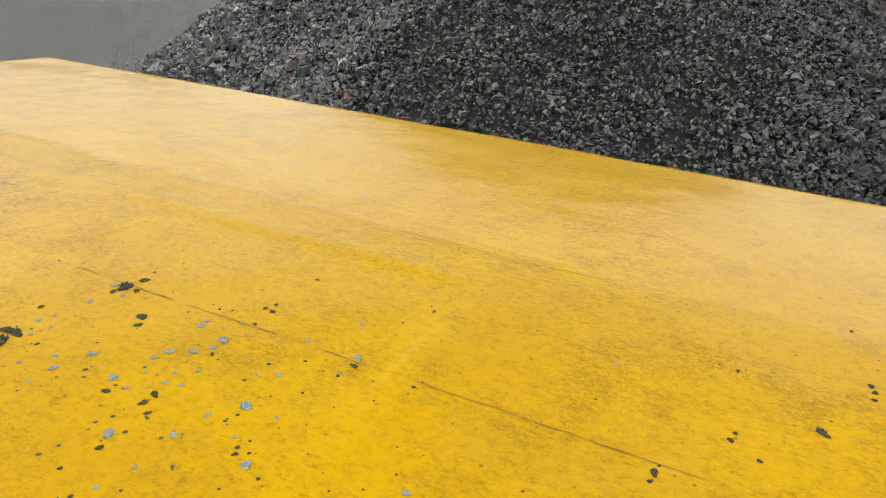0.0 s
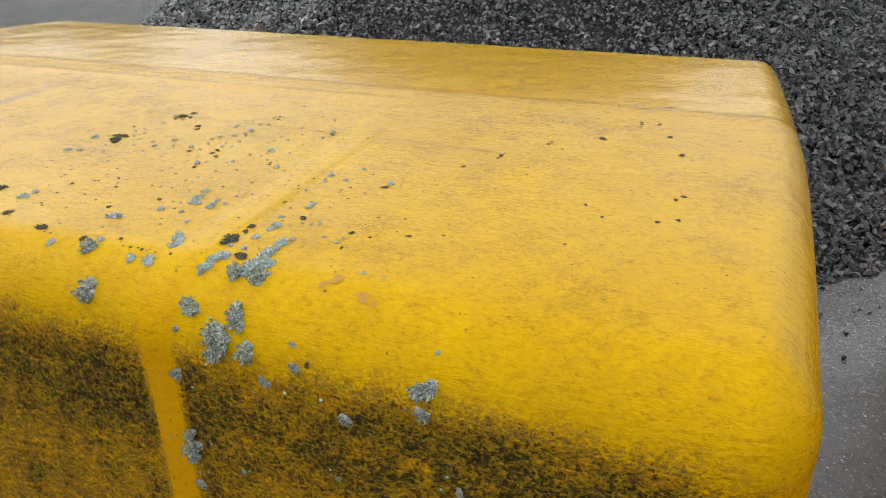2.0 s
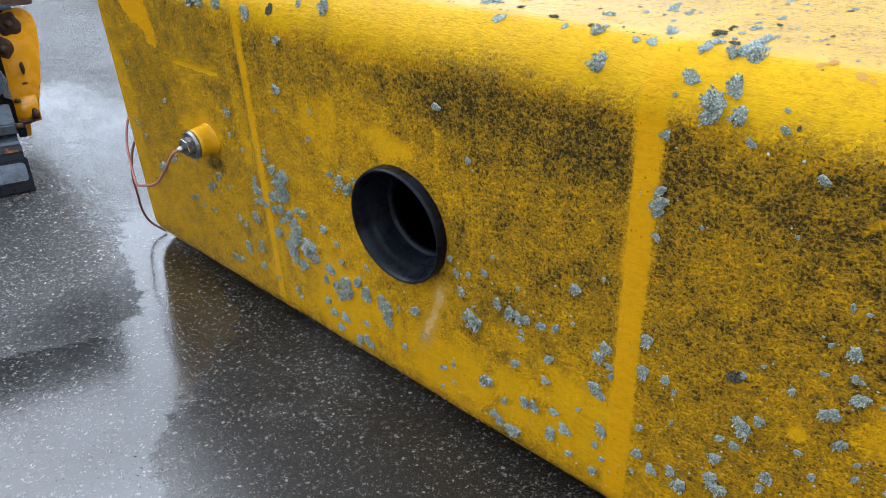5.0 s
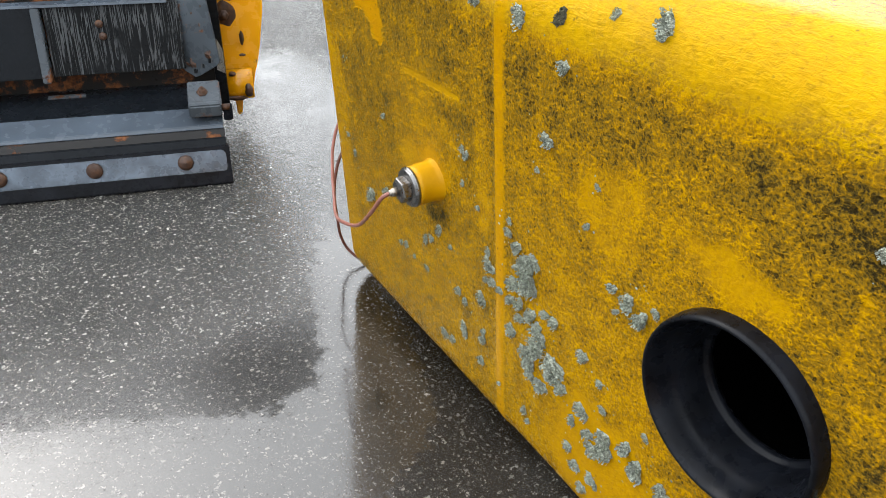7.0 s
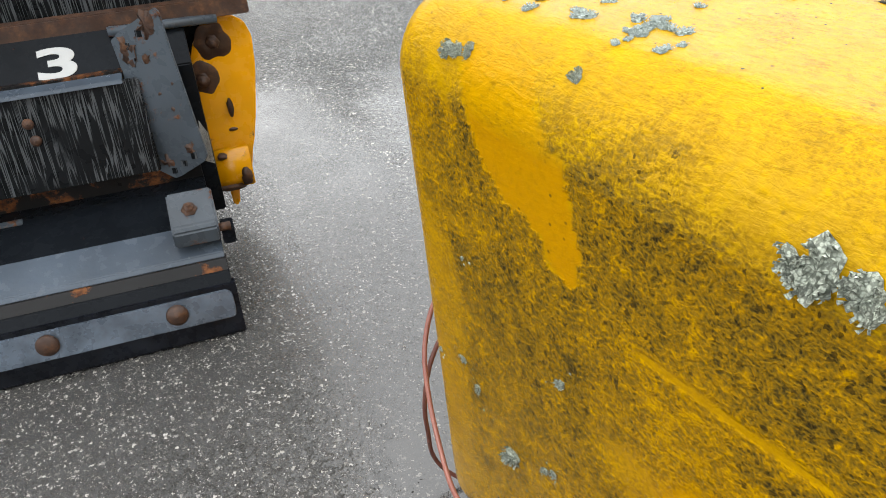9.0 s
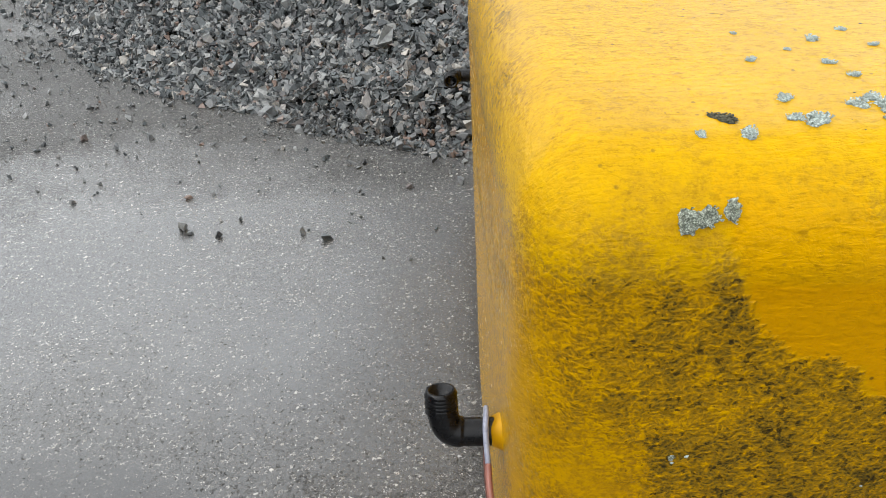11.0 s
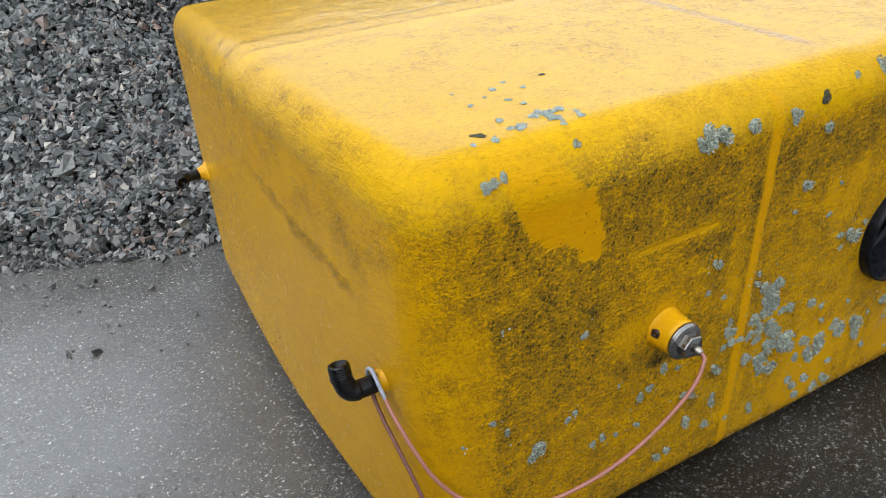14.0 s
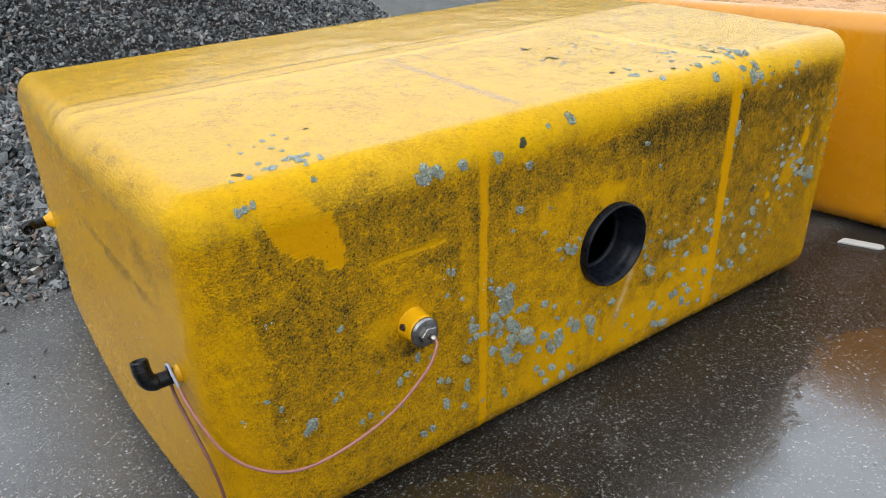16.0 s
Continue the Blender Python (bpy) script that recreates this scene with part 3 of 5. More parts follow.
# x, z, half width, half height, how much algae it takes away (or adds)
RUBBED = [
    (-0.63, 0.02, 0.07, 0.06, 0.22), (-0.65, -0.05, 0.05, 0.05, 0.3), (-0.62, 0.083, 0.07, 0.006, 0.8),
    (-0.15, 0.055, 0.06, 0.03, 0.5), (-0.30, -0.27, 0.05, 0.09, 0.5), (-0.24, -0.25, 0.03, 0.08, 0.5),
    (0.02, -0.27, 0.09, 0.06, 0.2), (0.12, -0.25, 0.10, 0.09, 0.24), (0.20, -0.24, 0.06, 0.11, 0.26),
    (-0.06, -0.28, 0.08, 0.06, 0.38), (0.572, 0.015, 0.018, 0.03, 0.6), (0.443, -0.109, 0.012, 0.012, 0.6),
    (0.54, -0.06, 0.05, 0.05, 0.35), (-0.50, 0.02, 0.02, 0.12, 0.25), (-0.92, -0.15, 0.05, 0.25, 0.2),
    (-0.28, 0.06, 0.06, 0.06, 0.25), (0.02, 0.0, 0.04, 0.06, 0.12), (0.06, -0.12, 0.05, 0.03, -0.2),
    (0.17, 0.14, 0.10, 0.05, -0.12), (-0.02, 0.15, 0.10, 0.04, -0.12), (0.55, 0.16, 0.12, 0.04, -0.1), (-0.66, 0.17, 0.12, 0.03, -0.06),
    (-0.622, -0.100, 0.030, 0.020, -0.6), (-0.655, -0.075, 0.02, 0.03, -0.25), (-0.79, -0.02, 0.015, 0.2, -0.05), (-0.85, 0.02, 0.02, 0.2, -0.06), (0.36, -0.2, 0.08, 0.1, -0.15),
]


# from x, z to x, z, half width, algae added or scraped off
STROKES = [
    (-0.924, 0.111, -0.876, 0.112, 0.004, -0.2), (-0.876, 0.112, -0.814, 0.132, 0.004, -0.2), (-0.745, 0.095, -0.737, -0.05, 0.016, 0.14),
    (-0.89, 0.20, -0.872, -0.12, 0.014, 0.12), (-0.885, 0.20, -0.868, 0.175, 0.008, -0.3), (0.552, 0.137, 0.563, 0.117, 0.006, -0.4),
    (0.594, 0.145, 0.583, 0.128, 0.007, -0.4), (-0.159, -0.332, -0.147, -0.233, 0.008, -0.35), (-0.049, -0.281, -0.11, -0.358, 0.007, -0.35),
    (0.454, 0.131, 0.462, 0.143, 0.005, -0.3), (0.462, 0.143, 0.476, 0.140, 0.005, -0.3), (0.476, 0.140, 0.474, 0.125, 0.005, -0.3),
    (-0.20, -0.20, -0.13, -0.16, 0.012, 0.25), (-0.02, -0.19, 0.09, -0.22, 0.012, 0.25), (-0.055, 0.04, -0.05, 0.10, 0.005, -0.3),
    (-0.255, -0.30, -0.285, -0.18, 0.008, -0.3), (-0.21, -0.33, -0.225, -0.22, 0.007, -0.3), (0.02, -0.33, 0.06, -0.27, 0.006, 0.2), (0.027, -0.247, 0.066, -0.2, 0.013, 0.22), (0.066, -0.2, 0.13, -0.168, 0.013, 0.22),
    (0.13, -0.168, 0.222, -0.165, 0.012, 0.2), (0.05, -0.29, 0.12, -0.25, 0.010, 0.15), (0.12, -0.25, 0.21, -0.25, 0.010, 0.15), (-0.12, -0.30, -0.10, -0.24, 0.006, 0.2),
]


def tank():
    top = thing("storage_tank", TANK, "yellow fibreglass storage tank, algae-stained and spotted with lichen, on wet asphalt", "tank")
    co, faces = box_grid(400, 120, 150)
    x = X0 + co[:, 0] * (X1 - X0)
    y = co[:, 1] * Y1
    z = LOW + co[:, 2] * (TOP - LOW)
    x, y, z = tank_shape(x, y, z)
    mid = np.stack((x, y, z), 1)[faces].mean(1)
    keep = ~((mid[:, 1] < 0.02) & (np.hypot(mid[:, 0] - RING[0], mid[:, 2] - RING[1]) < 0.0835))
    faces = faces[keep]
    n1, n2, n3 = field(x, y, z, 3.2, 3, 1.0), field(x, y, z, 13, 3, 5.0), field(x, y, z, 45, 2, 9.0)
    front = smoothstep(0.044, 0.006, y)
    left, right = smoothstep(X0 + 0.012, X0 - 0.004, x), smoothstep(X1 - 0.01, X1 + 0.01, x)
    # hand-laid skin: shallow waves, and seams that stand proud
    wave = 0.0016 * n1 + 0.0006 * n2
    seam = np.zeros(len(x))
    for cx, w in STRIPES:
        seam = np.maximum(seam, smoothstep(w + 0.003, w - 0.002, np.abs(x - cx - 0.0015 * n2)))
    seam *= smoothstep(0.05, 0.03, y)
    yy = y - front * (wave + 0.0016 * seam)
    zz = z + smoothstep(0.16, 0.24, z) * wave + 0.0022 * smoothstep(0.02, 0.0, np.abs(y - 0.545)) * smoothstep(0.2, 0.25, z) * smoothstep(0.26, 0.16, x)
    zz += 0.0014 * smoothstep(0.019, 0.012, np.abs(x - 0.2445 - 0.002 * n2)) * smoothstep(0.2, 0.25, z) * smoothstep(0.50, 0.40, y)
    me = from_arrays("body", np.stack((x, yy, zz), 1), faces, MAT_TANK)
    edge = 0.203 + 0.007 * smoothstep(-0.25, 0.05, x) + 0.022 * smoothstep(-0.60, -0.70, x) + 0.009 * n2 + 0.008 * n1
    dirt = front * (0.35 * smoothstep(edge + 0.016, edge - 0.012, z) + 0.65 * smoothstep(edge, edge - 0.05, z)) * (0.57 + 0.07 * smoothstep(-0.12, -0.02, x) * smoothstep(-0.22, -0.10, z) + 0.06 * n1 + 0.10 * n2 + 0.12 * n3 + (0.06 + 0.07 * smoothstep(-0.25, 0.05, x)) * smoothstep(0.05, 0.15, z))
    for cx, cz, w, h, k in RUBBED:
        r = np.hypot((x - cx) / w, (z - cz) / h) + 0.45 * n2
        dirt -= front * k * smoothstep(1.25, 0.5, r)
    lower = smoothstep(-0.10, -0.24, z) * smoothstep(-0.40, -0.34, x) * smoothstep(0.26, 0.2, x)
    dirt -= front * lower * (0.05 + 0.45 * n2)
    for ax, az, bx, bz, w, k in STROKES:
        t = np.clip(((x - ax) * (bx - ax) + (z - az) * (bz - az)) / ((bx - ax) ** 2 + (bz - az) ** 2), 0, 1)
        dirt += front * k * smoothstep(1.0, 0.3, np.hypot(x - ax - t * (bx - ax) + 0.003 * n2, z - az - t * (bz - az) + 0.002 * n3) / w)
    dirt *= 1 - 0.95 * seam
    dirt *= (1 - 0.22 * smoothstep(0.02, -0.18, z)) * (1 - 0.22 * smoothstep(0.17, 0.06, z) * smoothstep(-0.46, -0.40, x) * smoothstep(-0.04, -0.12, x))
    dirt *= 1 - 0.95 * inside(x + 0.006 * n3, z + 0.006 * n3, CLEANED)
    dirt *= 1 - 0.55 * smoothstep(0.62, 0.70, x + 0.03 * n2)
    dirt *= (1 - 0.42 * smoothstep(-0.85, -0.96, x + 0.02 * n2)) * (1 - 0.13 * smoothstep(-0.45, -0.55, x) * smoothstep(0.0, 0.1, z))
    # a pale wipe under the pipe opening, and faint runs on the end
    runs = np.abs(z - 0.065 - 0.10 * (y - 0.3) + 0.015 * n2)
    dirt += left * 0.38 * smoothstep(0.022, 0.0, runs) * smoothstep(0.12, 0.2, y) * smoothstep(0.62, 0.4, y)
    dirt += (left + right) * (0.07 + 0.08 * n1 + 0.12 * n2)
    # the lid is greyed a little, less so where the seams run on over it
    on_lid = smoothstep(0.20, 0.245, z)
    band = smoothstep(0.020, 0.012, np.abs(x - 0.2445 + 0.05 * (y - 0.1) * (y > 0.1) - 0.002 * n2)) * smoothstep(0.62, 0.50, y)
    dirt += on_lid * (0.13 + 0.06 * n1 + 0.08 * n2 + 0.04 * n3) * (1 - 0.8 * band)
    wipe = front * smoothstep(0.022, 0.004, np.abs(x + 0.073 - 0.38 * (z + 0.2) + 0.006 * n3)) * smoothstep(-0.11, -0.14, z) * smoothstep(-0.29, -0.22, z)
    dirt *= 1 - 0.7 * wipe
    film = (1 - on_lid) * (1 - 0.9 * seam) * (1 - 0.8 * inside(x, z, CLEANED) * front)
    film *= 0.13 + 0.05 * n2 + 0.03 * n3
    # the end is browner under its upper edge
    upper = left * smoothstep(0.02, 0.15, z + 0.05 * n1) * smoothstep(0.25, 0.20, z)
    dirt = np.maximum(dirt, film * (1 - wipe) + upper * (0.10 + 0.10 * n2))
    give(me, "dirt", np.clip(dirt, 0, 1))
    give(me, "fresh", np.clip(front * (inside(x, z, CLEANED) + 0.7 * seam), 0, 1))
    lid = smoothstep(0.17, 0.2, z)
    pool = smoothstep(0.0, 0.03, y - CREASE - 0.02 + 0.02 * n1 + 0.008 * n2)
    pool = np.maximum(pool * (0.95 + 0.15 * n2), 0.13 + 0.06 * n1)
    give(me, "wet", np.clip(lid * pool, 0, 1))
    rub = lid * smoothstep(0.016, 0.006, np.abs(x + 0.322 - 0.02 * y)) * smoothstep(0.06, 0.09, y) * smoothstep(0.56, 0.4, y) * 0.6
    give(me, "old", np.clip(0.85 * wipe + rub + 0.08 * lid * smoothstep(0.2, 0.7, n1), 0, 1))
    SKIN.append(np.stack((x, yy, zz), 1))
    body = new("body", me)
    body.parent = top
    body["label"] = "yellow gelcoat shell with raised seams and dark algae film"

    # a black rubber sleeve in the opening of the front
    seal_at = Matrix.Translation((RING[0], 0, RING[1])) @ Matrix.Diagonal((0.92, 1, 0.92, 1))
    bm = lathe(bmesh.new(), [(0.052, 0.0760), (0.052, 0.0715), (0.0495, 0.0702), (0.0465, 0.0702), (0.0440, 0.0720), (0.0425, 0.0748), (0.0405, 0.0762), (0.0260, 0.0768), (0.0235, 0.0785), (0.0120, 0.0800), (0.0090, 0.0822), (0.000, 0.0848), (-0.010, 0.0885), (-0.0155, 0.0912), (-0.0172, 0.0930), (-0.0165, 0.0950), (-0.012, 0.0966), (0.0, 0.0972), (0.012, 0.0968)], 80, seal_at)
    seal = part("pipe_seal", bm, MAT_RUBBER, top, "black rubber pipe seal with a stepped inside")
    # the bore behind the seal, coloured as dark as its own shade
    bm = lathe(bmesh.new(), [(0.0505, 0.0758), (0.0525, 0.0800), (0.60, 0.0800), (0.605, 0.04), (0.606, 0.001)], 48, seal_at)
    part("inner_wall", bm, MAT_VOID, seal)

    # the plugged pipe stub
    stub_at = Matrix.Translation((-0.619, 0.0045, -0.0515)) @ Matrix.Diagonal((0.86, 1, 0.86, 1))
    prof = [(0.010, 0.042), (0.001, 0.0370), (-0.0035, 0.0345), (-0.008, 0.0328), (-0.011, 0.0320), (-0.018, 0.0315), (-0.030, 0.0305), (-0.0365, 0.0300), (-0.0365, 0.02)]
    bm = lathe(bmesh.new(), prof, 56, stub_at)
    for v in bm.verts:
        v.co.x += 0.002 * noise.noise(v.co * 30)
        v.co.z += 0.002 * noise.noise(v.co * 30 + Vector((5, 5, 5)))
    stub = part("pipe_stub", bm, MAT_STUB, top, "clean yellow pipe stub with a rust spot")
    bm = lathe(bmesh.new(), [(0.000, 0.0005), (-0.0006, 0.0035), (-0.0006, 0.0056), (0.003, 0.0075)], 18)
    bmesh.ops.transform(bm, matrix=stub_at @ Matrix.Translation((-0.0322, -0.0150, 0.0075)) @ Matrix.Rotation(radians(-75), 4, "Z"), verts=bm.verts[:])
    for v in bm.verts:
        v.co += 0.0018 * noise.noise_vector(v.co * 160)
    part("rust_spot", bm, MAT_SPOT, stub, "dark rust spot")
    bm = lathe(bmesh.new(), [(-0.0365, 0.001), (-0.0365, 0.0300), (-0.0375, 0.0312), (-0.0400, 0.0312), (-0.0412, 0.0302), (-0.0415, 0.0290), (-0.0435, 0.0288), (-0.0440, 0.0275), (-0.0440, 0.001)], 56, stub_at)
    part("flange", bm, MAT_STEEL, stub, "round steel flange")
    bm = lathe(bmesh.new(), [(-0.0440, 0.001), (-0.0440, 0.0190), (-0.0445, 0.0200), (-0.0545, 0.0200), (-0.0560, 0.0185), (-0.0575, 0.0100), (-0.0575, 0.001)], 6, stub_at @ Matrix.Rotation(radians(12), 4, "Y"))
    part("hex_plug", bm, MAT_STEEL, stub, "hexagonal steel plug", smooth=False)
    bm = lathe(bmesh.new(), [(-0.0575, 0.001), (-0.0575, 0.0066), (-0.0650, 0.0066), (-0.0655, 0.0052), (-0.0690, 0.0052), (-0.0700, 0.0040), (-0.0700, 0.001)], 20, stub_at)
    part("cable_gland", bm, MAT_BRASS, stub, "small nickel cable gland")

    # the cable: a slack loop from the gland round the corner, once over the elbow's neck, and down
    loop = [(-0.619, -0.064, -0.0515), (-0.624, -0.074, -0.058), (-0.650, -0.080, -0.090), (-0.708, -0.077, -0.137), (-0.777, -0.074, -0.164), (-0.846, -0.056, -0.189), (-0.895, -0.037, -0.191), (-0.939, -0.018, -0.168), (-0.968, 0.0, -0.133), (-0.983, 0.024, -0.096), (-0.990, 0.056, -0.066), (-0.991, 0.076, -0.052)]
    part("cable", tube(bmesh.new(), curve_points(loop, 90), 0.0027, 10), MAT_CABLE, top, "thin pink cable hanging in a loop")
    wrap = [(-0.991, 0.076, -0.052), (-0.992, 0.088, -0.040), (-0.992, 0.100, -0.032), (-0.991, 0.112, -0.031), (-0.991, 0.123, -0.038), (-0.991, 0.126, -0.050)]
    part("cable_end", tube(bmesh.new(), curve_points(wrap, 40), 0.0026, 10), MAT_BARE, top, "bluish stripped cable end")
    drop = [(-0.991, 0.126, -0.050), (-0.992, 0.114, -0.070), (-0.992, 0.094, -0.090), (-0.989, 0.056, -0.120), (-0.983, 0.015, -0.165), (-0.979, -0.004, -0.220), (-0.982, -0.004, -0.275), (-0.988, 0.000, -0.320), (-0.982, 0.010, -0.352), (-0.962, 0.030, -0.376)]
    part("cable_tail", tube(bmesh.new(), curve_points(drop, 50), 0.0027, 10), MAT_OLD_CABLE, top, "brown-red cable tail")

    # two threaded elbows on the end
    for base, turn in (((-0.980, 0.108, -0.050), -18), ((-0.982, 1.040, -0.126), 82)):
        neck = Matrix.Translation(base)
        tilt = Matrix.Rotation(radians(turn), 4, "X") @ Matrix.Scale(0.82, 4)
        way = curve_points([(0.030, 0, 0), (-0.022, 0, 0), (-0.044, 0, 0.001), (-0.054, 0, 0.008), (-0.058, 0, 0.022), (-0.059, 0, 0.030)], 40)
        bm = tube(bmesh.new(), [neck @ tilt @ p for p in way], [0.0120 if i < 14 else 0.0132 for i in range(len(way))], 24)
        elbow = part("elbow", bm, MAT_PLASTIC, top, "black plastic threaded elbow")
        prof = [(0.022, 0.0150)]
        for i in range(6):
            prof += [(0.024 + 0.0040 * i, 0.0154), (0.0254 + 0.0040 * i, 0.0170), (0.0270 + 0.0040 * i, 0.0154)]
        prof += [(0.049, 0.0152), (0.0495, 0.0120), (0.036, 0.0115), (0.036, 0.001)]
        bm = lathe(bmesh.new(), prof, 32, neck @ tilt @ Matrix.Translation((-0.0590, 0, 0)) @ Matrix.Rotation(radians(90), 4, "X"))
        part("thread", bm, MAT_PLASTIC, elbow)
        bm = lathe(bmesh.new(), [(0.016, 0.026), (0.010, 0.020), (0.003, 0.0160), (-0.004, 0.0135), (-0.007, 0.0118), (-0.007, 0.009)], 32, neck @ Matrix.Rotation(radians(-90), 4, "Z"))
        for v in bm.verts:
            v.co += 0.0036 * noise.noise_vector(v.co * 55)
        part("boss", bm, MAT_STUB, top)

    # a long scratch across the lid
    bm = bmesh.new()
    last = None
    for i in range(120):
        t = i / 119
        c, n = skin(-0.077 + 0.54 * t, 0.0, 0.0)
        yv = 0.391 - 0.018 * t + 0.0015 * noise.noise((t * 30, 0, 0))
        w = 0.0009 * max(0.0, 0.30 + 1.0 * noise.noise((t * 26, 3, 0)))
        zv = snap(Vector((c.x, yv, TOP)), Vector((0, 0, 1))).z + 0.0005
        pair = [bm.verts.new((c.x, yv - w, zv)), bm.verts.new((c.x, yv + w, zv))]
        if last:
            bm.faces.new((last[0], pair[0], pair[1], last[1]))
        last = pair
    part("scratch", bm, MAT_SCRATCH, top)
    return top


storage_tank = tank()


# ---- the second tank ----
def second_tank():
    top = thing("second_tank", pose(1.14, -1.15, 0.0, 0, 0, 1.0), "clean orange-yellow fibreglass tank with a wet lid", "tank")
    co, faces = box_grid(60, 110, 44)
    lo, hi, r = np.array((0, 0, 0.008)), np.array((1.1, 2.62, 0.645)), 0.055
    p = lo + co * (hi - lo)
    inner = np.clip(p, lo + r, hi - r)
    d = p - inner
    k = np.linalg.norm(d, axis=1, keepdims=True)
    q = inner + d / np.maximum(k, 1e-9) * r
    q[:, 0] -= 0.02 * (1 - ((q[:, 1] - 1.3) / 1.3) ** 2) * (1 - q[:, 0] / 1.1)
    body = new("body", from_arrays("body", q, faces, MAT_TANK2))
    body.parent = top


second_tank()


# ---- the heap of crushed stone ----


def heap_height(x, y, bumps):
    r = np.hypot(x - PILE[0], y - PILE[1])
    apron = 0.21 * np.exp(-((x + 1.25) / 0.65) ** 2 - ((y - 2.1) / 0.55) ** 2)
    west = 0.14 * smoothstep(-1.4, -2.6, x)
    return PILE[2] - PILE[3] * np.sqrt(r * r + 0.42) - apron - west + bumps


def stones(count, x, y, z, size, rng):
    """Broken stones, each a rough lump of its own: points and faces."""
    tri = np.array([(0, 2, 1), (0, 3, 2), (4, 5, 6), (4, 6, 7), (0, 1, 5), (0, 5, 4), (1, 2, 6), (1, 6, 5), (2, 3, 7), (2, 7, 6), (3, 0, 4), (3, 4, 7)])
    turn = (np.arange(8) % 4) * (math.pi / 2) + rng.uniform(-0.55, 0.55, (count, 8))
    wide = rng.uniform(0.55, 1.05, (count, 8))
    wide[:, 4:] *= rng.uniform(0.25, 0.95, (count, 1))
    tall = np.where(np.arange(8) < 4, -0.55, 0.55) + rng.uniform(-0.38, 0.38, (count, 8))
    lean = np.where(np.arange(8) < 4, 0.0, 1.0) * rng.uniform(-0.35, 0.35, (count, 1))
    v = np.stack((wide * np.cos(turn) + lean, wide * np.sin(turn), tall), 2)
    v = v * (size[:, None] * np.stack((rng.uniform(0.95, 1.5, count), rng.uniform(0.75, 1.05, count), rng.uniform(0.6, 1.0, count)), 1))[:, None, :] * 0.5
    q = rng.normal(size=(count, 4))
    q[:, 1:3] *= 0.8
    q /= np.linalg.norm(q, axis=1, keepdims=True)
    w, a, b, c = q.T
    m = np.stack((1 - 2 * (b * b + c * c), 2 * (a * b - c * w), 2 * (a * c + b * w), 2 * (a * b + c * w), 1 - 2 * (a * a + c * c), 2 * (b * c - a * w), 2 * (a * c - b * w), 2 * (b * c + a * w), 1 - 2 * (a * a + b * b)), 1).reshape(-1, 3, 3)
    v = np.einsum("nij,nkj->nki", m, v) + np.stack((x, y, z), 1)[:, None, :]
    f = tri[None] + 8 * np.arange(count)[:, None, None]
    return v.reshape(-1, 3), f.reshape(-1, 3)


